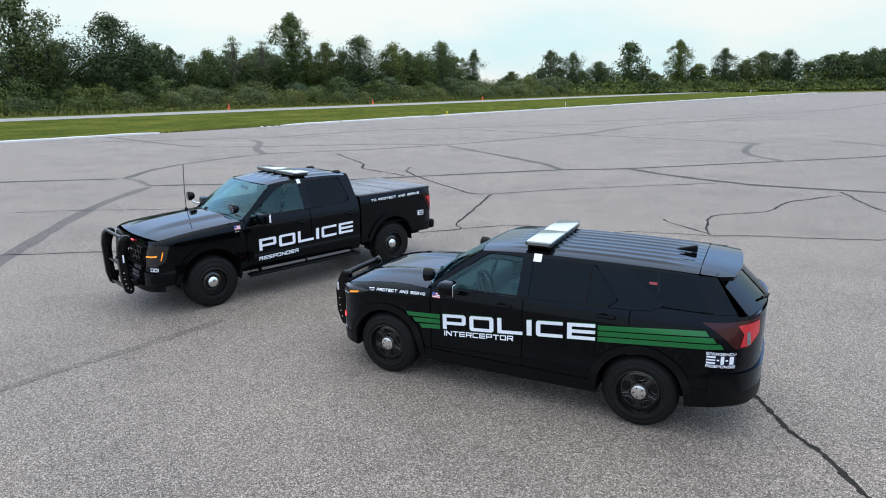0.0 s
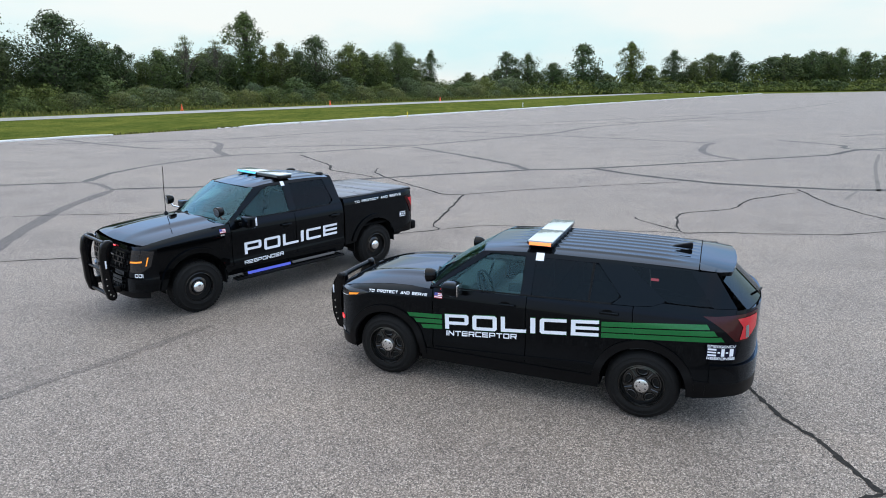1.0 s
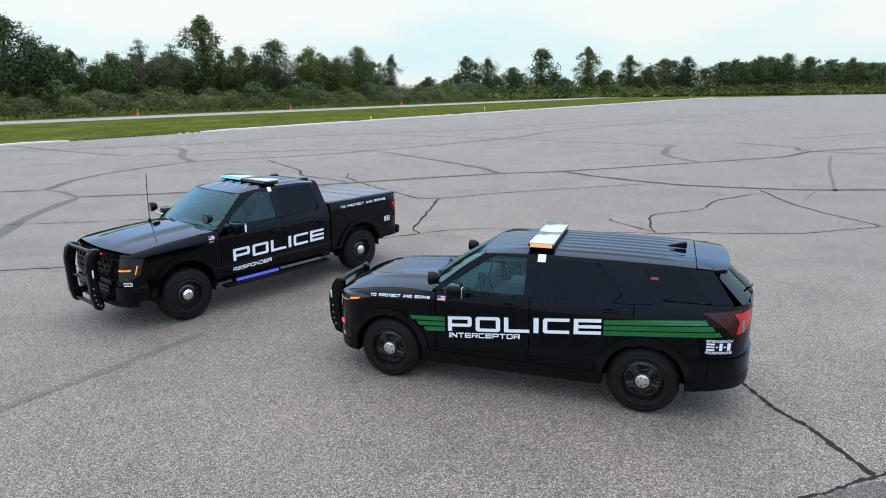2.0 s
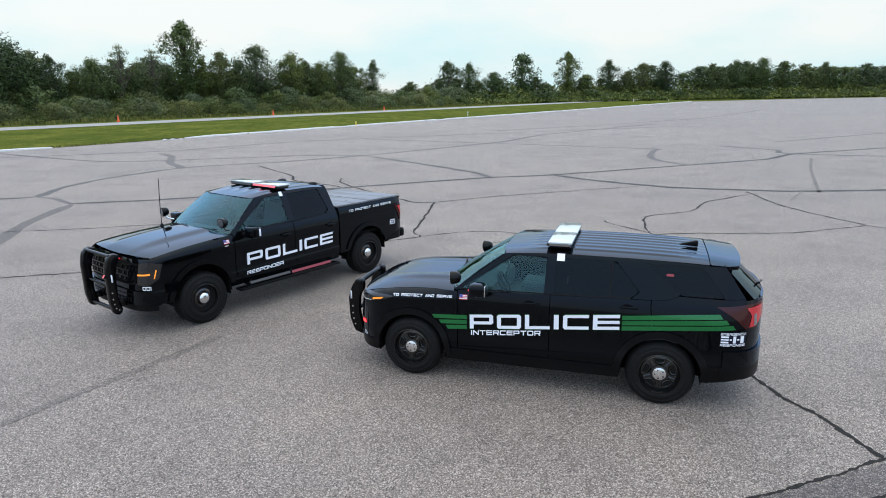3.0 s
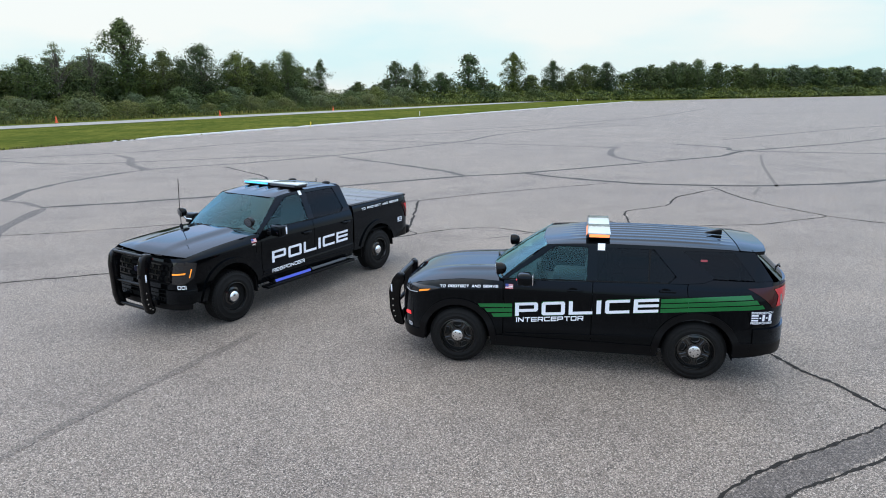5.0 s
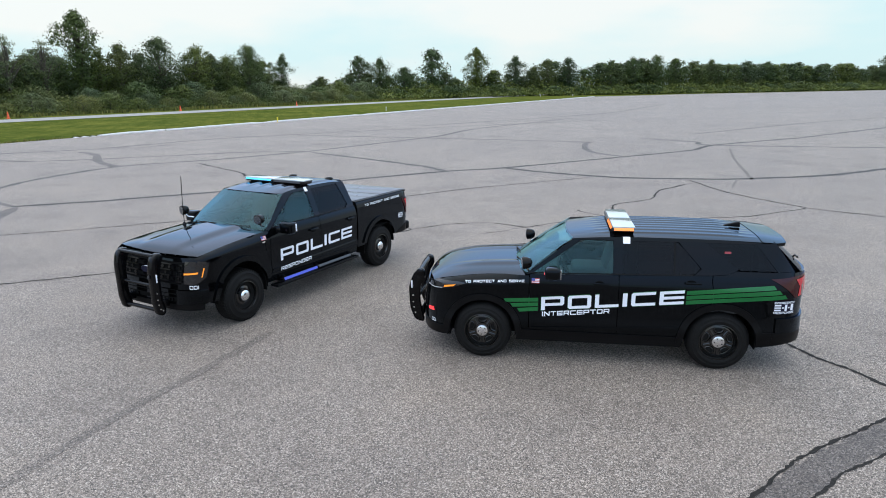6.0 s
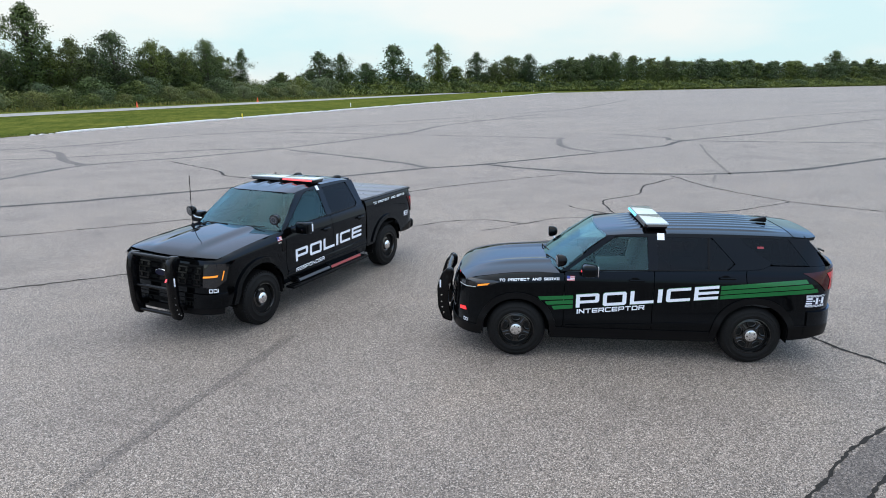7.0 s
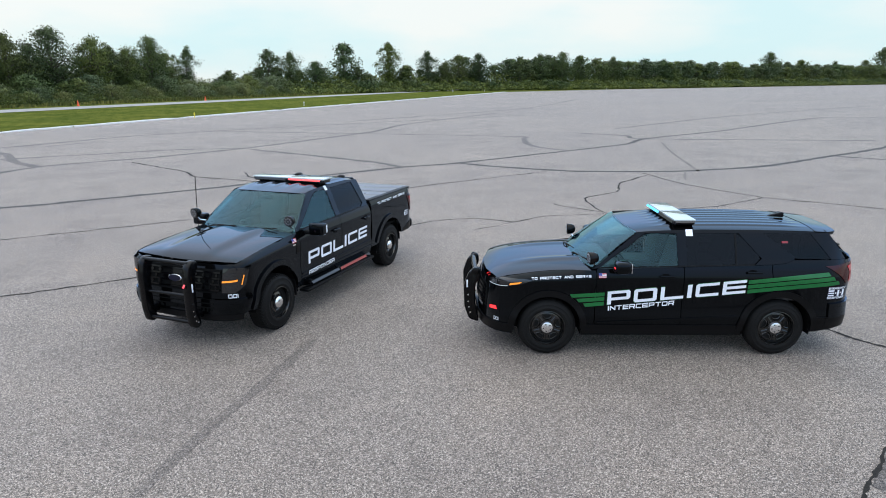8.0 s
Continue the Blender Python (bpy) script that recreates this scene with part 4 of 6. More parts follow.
    B.panel("rear_side_window", [(-0.282, 1.24), (-1.14, 1.258), (-1.24, 1.33), (-0.965, 1.634), (-0.282, 1.634)], GLASS_DARK, 0.05, lift=-0.008, thick=0.006, label="dark tinted rear door window")
    B.panel("window_divider", [(-0.905, 1.25), (-0.925, 1.25), (-0.94, 1.636), (-0.915, 1.636)], TRIM, lift=-0.002, thick=0.012)
    B.panel("quarter_window", [(-1.265, 1.636), (-1.65, 1.350), (-1.70, 1.325), (-2.165, 1.325), (-1.905, 1.636)], GLASS_DARK, 0.04, lift=-0.004, thick=0.006, label="dark tinted rear quarter window")
    # bonnet, roof, spoiler
    def rim(x):
        return B.width(x, hood_z(x, 0.8) - 0.008) - 0.006
    front = [(x, rim(x)) for x in (1.2, 1.45, 1.7, 1.9, 2.05, 2.18)] + [(2.255, 0.56), (2.305, 0.32), (2.325, 0.0)]
    rear = [(0.95, rim(0.95)), (1.02, 0.55), (1.08, 0.28), (1.10, 0.0)]
    outline = [(x, -y) for x, y in front] + [(x, y) for x, y in reversed(front[:-1])] + [(x, y) for x, y in rear] + [(x, -y) for x, y in reversed(rear[:-1])]
    B.add("bonnet", patch(outline, lambda x, y: (x, y, hood_z(x, y)), (0, 0, 1), (0.10, 0.05), 0, 0, 0.03), PAINT)

    def roof_z(x, y):
        c = table([(-2.32, 1.655), (-1.98, 1.690), (-1.2, 1.718), (-0.5, 1.722), (0.0, 1.708), (0.44, 1.655)], x)
        fade = max(0.0, min(1.0, (0.05 - x) * 5, (x + 1.9) * 4))
        y = abs(y)
        rib = 0.011 * max(0.0, math.cos(math.tau * (y - 0.075) / 0.15)) ** 0.7 * fade if y < 0.57 else 0.0
        return c - 0.045 * (y / 0.7) ** 4 + rib

    edge = [(0.44, 0.0), (0.43, 0.30), (0.40, 0.50), (0.36, 0.655), (0.20, 0.69), (-1.0, 0.70), (-1.97, 0.685)]
    outline = [(x, y) for x, y in edge] + [(x, -y) for x, y in reversed(edge[1:])]
    B.add("roof", patch(outline, lambda x, y: (x, y, roof_z(x, y)), (0, 0, 1), (0.12, 0.0185), 0, 0, 0.02), PAINT, "black ribbed steel roof")
    edge = [(-1.98, 0.0), (-1.98, 0.69), (-2.16, 0.67), (-2.29, 0.60), (-2.33, 0.30), (-2.34, 0.0)]
    outline = [(x, y) for x, y in edge] + [(x, -y) for x, y in reversed(edge[1:-1])]
    B.add("spoiler", patch(outline, lambda x, y: (x, y, roof_z(x, y) + 0.004), (0, 0, 1), (0.08, 0.1), 0.03, 0, 0.045), PAINT, "black roof spoiler")

    def screen(u, s):
        half = lerp(0.865, 0.70, s)
        return (lerp(1.13, 0.425, s) - lerp(0.20, 0.075, s) * u * u, half * u, lerp(1.215, 1.662, s) + 0.02 * math.sin(math.pi * s) - 0.012 * u * u)
    B.add("windscreen", patch(rect(-1, 1, 0, 1), screen, (1, 0, 1), (0.12, 0.12), 0.05, 0, 0.006), GLASS_CLEAR, "clear windscreen reflecting the sky")
    B.add("cowl", box(bmesh.new(), 0.84, 1.14, -0.78, 0.78, 1.10, 1.175, 0.02), TRIM)
    wiper(B, (1.10, 0.10, 1.20), (0.98, 0.62, 1.25))
    wiper(B, (1.12, -0.48, 1.20), (1.05, 0.06, 1.26))

    def hatch(u, s):
        half = lerp(0.75, 0.665, s)
        return (lerp(-2.60, -2.22, s) + lerp(0.15, 0.10, s) * u * u, half * u, lerp(1.30, 1.655, s))
    B.add("rear_window", patch(rect(-1, 1, 0, 1), hatch, (-1, 0, 0.5), (0.15, 0.15), 0.06, 0.004, 0.006), GLASS_DARK, "dark tinted rear window")
    # nose and tail
    nose, tail = B.wrap("front", 0.45), B.wrap("rear", 0.0)
    B.add("front_bumper", patch([(-62, 0.40), (62, 0.40), (62, 1.01), (40, 0.985), (0, 0.975), (-40, 0.985), (-62, 1.01)], nose, (1, 0, 0), (4, 0.06), 0, 0, 0.03), PAINT)
    B.add("valance", patch([(-80, 0.30), (80, 0.30), (80, 0.43), (-80, 0.43)], nose, (1, 0, 0), (5, 0.05), 0, 0.014, 0.05), TRIM)
    B.add("grille", patch([(-36, 0.60), (36, 0.60), (39, 0.75), (34, 0.90), (-34, 0.90), (-39, 0.75)], nose, (1, 0, 0), (4, 0.06), 0, 0.006, 0.01), LINER, "black mesh grille")
    for i in range(5):
        z = 0.635 + i * 0.055
        B.add("grille_bar", patch(rect(-35, 35, z - 0.009, z + 0.009), nose, (1, 0, 0), (4, 0.06), 0, 0.016, 0.012), STEEL_BLACK)
    for i in range(-7, 8):
        B.add("grille_bar", patch(rect(i * 4.6 - 0.5, i * 4.6 + 0.5, 0.605, 0.895), nose, (1, 0, 0), (2, 0.06), 0, 0.014, 0.010), STEEL_BLACK)
    def corner(a, z):
        """The nose, carried on past its corner along the flank."""
        if abs(a) <= 84:
            return nose(a, z)
        x = nose(84, z)[0] - (abs(a) - 84) * 0.0175
        return (x, math.copysign(B.width(x, z), a), z)

    for s in (1, -1):
        def shape(points):
            return [(a * s, z) for a, z in points]
        lamp = B.add("headlight", patch(shape([(40, 0.945), (58, 0.945), (74, 0.965), (88, 1.005), (96, 1.052), (90, 1.066), (76, 1.066), (60, 1.055), (46, 1.03), (39, 1.0)]), corner, (0.6, s, 0), (4, 0.03), 0, 0.008, 0.03), LAMP_SMOKE, "swept smoked headlight with silver and amber inside")
        part("reflector", patch(shape([(43, 0.966), (57, 0.968), (60, 1.028), (45, 1.012)]), corner, (0.6, s, 0), (4, 0.03), 0, 0.011, 0.0), LAMP_CLEAR, lamp)
        part("projector", patch(shape([(60, 0.975), (70, 0.985), (72, 1.035), (61, 1.03)]), corner, (0.6, s, 0), (4, 0.03), 0, 0.011, 0.0), LAMP_SMOKE_GREY, lamp)
        part("light_guide", patch(shape([(41, 0.950), (58, 0.950), (73, 0.970), (73, 0.977), (58, 0.957), (41, 0.957)]), corner, (0.6, s, 0), (4, 0.03), 0, 0.013, 0.0), WHITE_FILM, lamp)
        part("indicator", patch(shape([(75, 0.982), (86, 1.008), (88, 1.032), (76, 1.012)]), corner, (0.6, s, 0), (4, 0.03), 0, 0.013, 0.0), AMBER, lamp, "amber indicator")
        lamp = B.add("tail_lamp", patch(shape([(86.5, 1.237), (60, 1.262), (30, 1.275), (27, 1.12), (44, 1.0), (60, 1.0), (70, 1.10)]), tail, (-0.6, s, 0), (4, 0.04), 0, 0.010, 0.03), LAMP_RED, "dark red wraparound tail lamp")
        part("lit_strip", patch(shape([(60, 1.225), (33, 1.245), (32, 1.12), (46, 1.02), (56, 1.02), (53, 1.14)]), tail, (-0.6, s, 0), (4, 0.04), 0, 0.015, 0.0), LAMP_RED_LIT, lamp)
        part("reverse_lens", patch(shape([(50, 1.15), (46, 1.16), (44, 1.03), (49, 1.03)]), tail, (-0.6, s, 0), (4, 0.04), 0, 0.018, 0.0), LAMP_CLEAR, lamp)
        B.add("bumper_lamp", patch(shape([(46, 0.60), (58, 0.61), (56, 0.655), (46, 0.64)]), nose, (0.6, s, 0), (4, 0.03), 0, 0.012, 0.02), LED_RED, "lit red LED in the bumper")
    B.add("tailgate", patch([(-61, 0.74), (61, 0.74), (61, 1.30), (-61, 1.30)], tail, (-1, 0, 0), (6, 0.07), 0, 0, 0.03), PAINT)
    B.add("rear_bumper", patch([(-80, 0.55), (80, 0.55), (80, 0.735), (-80, 0.735)], tail, (-1, 0, 0), (5, 0.06), 0, 0.022, 0.05), PAINT)
    B.add("rear_valance", patch([(-82, 0.40), (82, 0.40), (82, 0.55), (-82, 0.55)], tail, (-1, 0, 0), (5, 0.05), 0, 0.02, 0.06), TRIM)
    B.add("rear_wiper", bar(bmesh.new(), [(-2.605, 0.0, 1.31), (-2.61, 0.05, 1.345), (-2.55, 0.30, 1.38)], 0.012, 8), TRIM)
    for i, (c, pieces) in enumerate(lettering("001", -53, -61, lambda a: 0.455, 0.05)):
        bm = bmesh.new()
        for piece in pieces:
            patch([(-a, z) for a, z in piece], nose, (0.6, 1, 0), (4, 0.2), 0, 0.006, 0, bm)
        B.add("numeral", bm, WHITE_FILM)
    # underbody, wheel wells and cabin
    B.add("underbody", box(box(box(bmesh.new(), -2.36, 2.2, -0.60, 0.60, 0.26, 0.80, 0.04), -1.02, 1.02, -0.87, 0.87, 0.28, 0.78, 0.03), 1.05, 2.05, -0.70, 0.70, 0.72, 0.98, 0.05), LINER)
    for cx in (fx, rx):
        B.add("wheel_well", patch(rect(-12, 192, 0.58, 0.915), lambda a, y, c=cx: (c + 0.452 * math.cos(radians(a)), y, wz + 0.452 * math.sin(radians(a))), (0, 0, -1), (12, 0.2), 0, 0, 0), LINER, both=True)
        for s in (1, -1):
            wheel(root, cx, s * 0.805, wz, 0.25, 0.232, "spokes")
    B.add("cabin_floor", box(bmesh.new(), -2.2, 0.95, -0.84, 0.84, 0.74, 0.86, 0.02), CABIN)
    B.add("dashboard", box(box(bmesh.new(), 0.50, 0.98, -0.80, 0.80, 0.86, 1.13, 0.06, segments=3), 0.52, 0.80, 0.18, 0.60, 1.08, 1.18, 0.05), CABIN)
    m = pose(0.42, 0.38, 1.13, 0, -66, 0)
    ringm = bmesh.new()
    bar(ringm, [m @ Vector((0.185 * math.cos(k * math.tau / 24), 0.185 * math.sin(k * math.tau / 24), 0)) for k in range(25)], 0.017, 8)
    box(ringm, -0.17, 0.17, -0.03, 0.03, -0.02, 0.02, 0.01, m)
    B.add("steering_wheel", ringm, TRIM)
    seats(B, 0.05, 0.86, 0.52, 0.40)
    seats(B, -0.95, 0.86, 0.52, 0.40)
    B.add("laptop_screen", box(bmesh.new(), -0.01, 0.01, -0.14, 0.14, -0.10, 0.10, 0.01, pose(0.46, 0.02, 1.24, 0, -15, 10)), LAMP_SMOKE)
    B.add("partition", box(box(bmesh.new(), -0.50, -0.47, -0.72, 0.72, 0.86, 1.25, 0.01), -0.495, -0.475, -0.66, 0.66, 1.25, 1.60, 0.01), LINER)
    B.add("cabin_headliner", box(bmesh.new(), -1.95, 0.20, -0.62, 0.62, 1.625, 1.65, 0.01), CABIN)
    # fittings
    for s in (1, -1):
        mirror = B.add("door_mirror", box(bmesh.new(), 0.50, 0.70, *sorted((s * 0.965, s * 1.17)), 1.185, 1.35, 0.055, segments=3), PAINT, "black door mirror")
        part("mirror_glass", box(bmesh.new(), 0.492, 0.503, *sorted((s * 0.99, s * 1.15)), 1.205, 1.33, 0.004), CHROME, mirror)
        part("arm", box(bmesh.new(), 0.56, 0.68, *sorted((s * 0.88, s * 1.02)), 1.17, 1.215, 0.018), TRIM, mirror)
        part("mirror_lamp", box(bmesh.new(), 0.695, 0.706, *sorted((s * 1.06, s * 1.12)), 1.255, 1.275, 0.003), LED_RED, mirror, "lit red LED on the mirror")
        for x, z in ((-0.02, 1.115), (-1.14, 1.165)):
            y = B.width(x, z)
            handle = B.add("door_handle", box(bmesh.new(), x - 0.10, x + 0.10, *sorted((s * (y + 0.012), s * (y + 0.042))), z - 0.018, z + 0.014, 0.012), PAINT)
            part("handle_cup", turned(bmesh.new(), [(0.05, -0.002), (0.05, 0.003), (0.002, 0.003)], 20, pose(x + 0.02, s * (y - 0.001), z - 0.01, -90 * s) @ Matrix.Diagonal((1.3, 0.8, 1, 1))), LINER, handle)
        spotlight(B, 0.95, s * 0.86, 1.335)
        # white straps of the light bar over the roof's edge
        B.add("roof_strap", patch(rect(-0.375, -0.285, 1.600, 1.678), B.side, (0, 1, 0), (0.1, 0.1), 0, 0.006, 0.004) if s > 0 else mirrored(patch(rect(-0.375, -0.285, 1.600, 1.678), B.side, (0, 1, 0), (0.1, 0.1), 0, 0.006, 0.004)), WHITE_FILM, "white strap holding the light bar")
    fin = bmesh.new()
    plate(fin, [(-1.66, 1.715), (-1.70, 1.735), (-1.86, 1.775), (-1.885, 1.77), (-1.885, 1.70)], -0.03, 0.03, 0.012)
    B.add("roof_antenna", fin, TRIM, "black shark-fin roof antenna")
    bar_ = light_bar(B, -0.30, 1.795, 0.62, [(LED_OFF, LED_OFF)] * 6, 1.70)
    drum(bar_, (-0.158, 0.30, 1.758), "y", 0.58, 0.026, (LED_AMBER, LED_OFF), "amber")
    drum(bar_, (-0.158, -0.30, 1.758), "y", 0.58, 0.026, (LED_CYAN, LED_OFF), "cyan")
    drum(bar_, (-0.30, 0.612, 1.756), "x", 0.25, 0.026, (LED_AMBER, LED_OFF), "amber")
    # push bumper
    guard = new("push_bumper")
    guard.parent = root
    guard["label"] = "black steel push bumper with perforated uprights"
    shape = fillet([(2.40, 0.27), (2.545, 0.31), (2.615, 0.50), (2.625, 0.80), (2.56, 0.99), (2.46, 1.085), (2.39, 1.06), (2.385, 0.93), (2.455, 0.84), (2.47, 0.60), (2.44, 0.45)], 0.05)
    for s in (1, -1):
        up = part("upright", plate(bmesh.new(), shape, s * 0.33, s * 0.42, 0.018), STEEL_BLACK, guard)
        for z, x in ((0.42, 2.53), (0.50, 2.55), (0.58, 2.56), (0.68, 2.56)):
            part("bolt_hole", turned(bmesh.new(), [(0.011, 0), (0.011, 0.004), (0.001, 0.005)], 10, pose(x, s * 0.421, z, -90 * s)), CHROME, up)
        part("upright_lamp", box(bmesh.new(), 2.565, 2.585, *sorted((s * 0.419, s * 0.428)), 0.79, 0.90, 0.004), WHITE_FILM, up)
        part("end_cap", turned(bmesh.new(), [(0.052, 0), (0.052, 0.02), (0.03, 0.03)], 20, pose(2.46, s * 0.415, 1.025, -90 * s)), STEEL_BLACK, up)
    part("cross_tube", bar(bmesh.new(), [(2.46, -0.40, 1.025), (2.47, 0, 1.03), (2.46, 0.40, 1.025)], 0.036, 14), STEEL_BLACK, guard)
    part("cross_tube", bar(bmesh.new(), [(2.52, -0.36, 0.62), (2.52, 0.36, 0.62)], 0.03, 12), STEEL_BLACK, guard)
    part("cross_plate", box(bmesh.new(), 2.42, 2.45, -0.36, 0.36, 0.36, 0.50, 0.01), STEEL_BLACK, guard)
    # livery
    slope = 0.098

    def foot(z):
        return lambda x: z + slope * (0.735 - x)
    B.word("POLICE", 0.735, -1.045, foot(0.712), 0.185, lift=0.006)
    B.word("POLICE", 0.741, -1.051, foot(0.706), 0.197, lift=0.0035, mat=GREEN_FILM, stem="letter_shadow")
    B.word("INTERCEPTOR", 0.72, -0.14, foot(0.628), 0.062, lift=0.004)
    B.word("TO PROTECT AND SERVE", 1.74, 0.96, lambda x: 1.056 + 0.045 * (1.74 - x), 0.029, lift=0.004)
    for i in range(3):
        z0 = 0.705 + i * 0.065
        B.panel("stripe", [(1.02 + 0.09 * i, z0 + slope * (0.735 - 1.02)), (0.775, z0 + slope * (-0.04)), (0.775, z0 + 0.053 + slope * (-0.04)), (1.05 + 0.09 * i, z0 + 0.053 + slope * (0.735 - 1.05))], GREEN_FILM, lift=0.004, thick=0.0, both=False, label="green vinyl stripe")
        e = -2.27 + 0.07 * i
        B.panel("stripe", [(-1.07, z0 - 0.002 + slope * 1.805), (e, z0 - 0.002 + slope * (0.735 - e)), (e + 0.035, z0 + 0.051 + slope * (0.70 - e)), (-1.07, z0 + 0.051 + slope * 1.805)], GREEN_FILM, lift=0.004, thick=0.0, both=False, label="green vinyl stripe")
    flag(B, 0.865, 1.085, 0.10, 0.062)
    e = -2.115
    B.panel("rescue_decal", rect(e - 0.265, e, 0.795, 0.965), NAVY_FILM, lift=0.004, thick=0, both=False, label="navy emergency response decal with white writing")
    B.word("EMERGENCY", e - 0.004, e - 0.261, lambda x: 0.932, 0.028, lift=0.007)
    B.word("RESPONSE", e - 0.004, e - 0.261, lambda x: 0.800, 0.028, lift=0.007)
    for a, b, z0, z1 in ((0.008, 0.088, 0.902, 0.922), (0.008, 0.088, 0.872, 0.888), (0.008, 0.088, 0.838, 0.858), (0.100, 0.122, 0.872, 0.888), (0.134, 0.164, 0.838, 0.922), (0.176, 0.198, 0.872, 0.888), (0.21, 0.245, 0.838, 0.922)):
        B.panel("decal_bar", rect(e - b, e - a, z0, z1), WHITE_FILM, lift=0.007, thick=0, both=False)
    B.panel("window_lamp", rect(-1.60, -1.52, 1.515, 1.54), STRIP_RED, 0.008, lift=0.001, thick=0.004, label="lit red LED behind the quarter window")
    return root


sport_utility()


# ---- the pickup truck ----
def pickup():
    root = new("police_pickup_truck")
    root.matrix_world = pose(-4.255, 11.965, 0, 0, 0, 224.87)
    tagged(root, "black police crew-cab pickup truck with white lettering on asphalt", "pickup truck", "police vehicles")

    def hood_z(x, y):
        c = table([(1.15, 1.385), (1.5, 1.372), (2.0, 1.342), (2.4, 1.304), (2.58, 1.275), (2.66, 1.245), (2.72, 1.20), (2.80, 1.12)], x)
        y = abs(y)
        swell = 0.035 * table([(0.30, 1.0), (0.52, 0.0)], y) * table([(1.2, 1.0), (2.2, 0.8), (2.7, 0.0)], x)
        return c - 0.035 * (y / 0.8) ** 3 + swell - 0.012

    prof = [(0.40, -0.06), (0.52, -0.035), (0.60, -0.014), (0.66, -0.006), (0.72, -0.016), (0.80, -0.022), (0.95, -0.014), (1.08, -0.002), (1.15, 0.0), (1.21, -0.006), (1.28, -0.022), (1.36, -0.05), (1.42, -0.08), (1.82, -0.245), (1.90, -0.30)]
    plan = [(-2.75, 0.985), (-1.1, 0.985), (0, 0.977), (1.2, 0.962), (2.35, 0.985)]
    B = Body(root, plan, prof, front=(2.35, 0.47, 0.985, 3.6), rear=(-2.70, 0.27, 0.985, 4.0), hood_z=hood_z, shoulder=(1.02, 1.55, 1.14, 0.095))
    D = Body(root, plan, [(0.45, -0.05), (0.60, -0.02), (0.95, 0.0), (1.25, -0.006), (1.38, -0.02), (1.45, -0.05)], front=(9, 1, 1, 2), rear=(-2.70, 0.27, 0.985, 4.0), hood_z=lambda x, y: 2.0, shoulder=(5, 6, 1, 0))
    fx, rx, wz, wa, ar = 1.845, -1.845, 0.415, 0.455, 0.525
    edge = [(x, hood_z(x, 0.8) - 0.01) for x in (2.66, 2.5, 2.3, 2.1, 1.9, 1.7, 1.5, 1.35, 1.215)]
    B.panel("fender", [(1.215, 0.50), (1.335, 0.50)] + arch(fx, wa, ar, 170, 4) + [(2.66, 0.50)] + edge, PAINT)
    B.panel("front_door", [(1.203, 0.50), (1.203, 1.362), (-0.02, 1.352), (-0.02, 0.50)], PAINT, 0.02)
    B.panel("rear_door", [(-0.032, 0.50), (-0.032, 1.352), (-1.075, 1.372), (-1.075, 0.56), (-1.02, 0.50)], PAINT, 0.02)
    D.panel("bed_side", [(-1.105, 0.55), (-1.335, 0.55)] + arch(rx, wa, ar, 14, 166) + [(-2.42, 0.62), (-2.90, 0.66), (-2.90, 1.425), (-1.105, 1.435)], PAINT, step=(0.12, 0.07))
    for body, cx, name in ((B, fx, "arch_flare"), (D, rx, "arch_flare")):
        body.panel(name, ring_band(cx, wa, ar - 0.01, ar + 0.075, 4 if cx > 0 else 14, 172 if cx > 0 else 166), PAINT, lift=0.028, thick=0.06, step=(0.06, 0.06))
    B.panel("rocker_panel", [(1.33, 0.47), (1.32, 0.60), (1.20, 0.62), (-1.06, 0.62), (-1.06, 0.47)], PAINT, 0.01, lift=0.008, thick=0.05)
    B.panel("door_moulding", [(1.19, 0.655), (1.19, 0.675), (0.2, 0.70), (-1.06, 0.72), (-1.06, 0.70)], PAINT, lift=0.012, thick=0.014)
    # glasshouse
    B.panel("a_pillar", [(1.25, 1.335), (1.13, 1.352), (0.47, 1.785), (0.36, 1.828), (0.595, 1.838)], PAINT, thick=0.05)
    B.panel("roof_rail", [(0.59, 1.838), (0.34, 1.826), (-0.99, 1.832), (-1.02, 1.842), (-0.7, 1.868), (-0.2, 1.878), (0.3, 1.866), (0.45, 1.852)], PAINT, thick=0.05)
    B.panel("b_pillar", [(0.055, 1.356), (-0.085, 1.356), (-0.085, 1.834), (0.055, 1.834)], PAINT, thick=0.04)
    B.panel("c_pillar", [(-0.80, 1.37), (-1.075, 1.376), (-1.005, 1.835), (-0.795, 1.835), (-0.905, 1.435)], PAINT, thick=0.05)
    B.panel("side_window", [(1.10, 1.358), (0.055, 1.364), (0.055, 1.822), (0.33, 1.824), (0.46, 1.775)], GLASS_FRONT, 0.03, lift=-0.008, thick=0.006)
    B.panel("rear_side_window", [(-0.082, 1.366), (-0.79, 1.382), (-0.895, 1.44), (-0.80, 1.826), (-0.082, 1.826)], GLASS_DARK, 0.06, lift=-0.008, thick=0.006, label="dark tinted rear door window")
    B.panel("belt_moulding", [(1.12, 1.350), (1.12, 1.366), (-0.82, 1.384), (-0.82, 1.366)], TRIM, lift=0.006, thick=0.02)
    def rim(x):
        return B.width(x, hood_z(x, 0.8) - 0.01) - 0.006
    front = [(x, rim(x)) for x in (1.5, 1.75, 2.0, 2.2, 2.4, 2.52, 2.60)] + [(2.645, 0.72), (2.675, 0.50), (2.692, 0.25), (2.697, 0.0)]
    rear = [(1.26, rim(1.26)), (1.32, 0.55), (1.38, 0.28), (1.40, 0.0)]
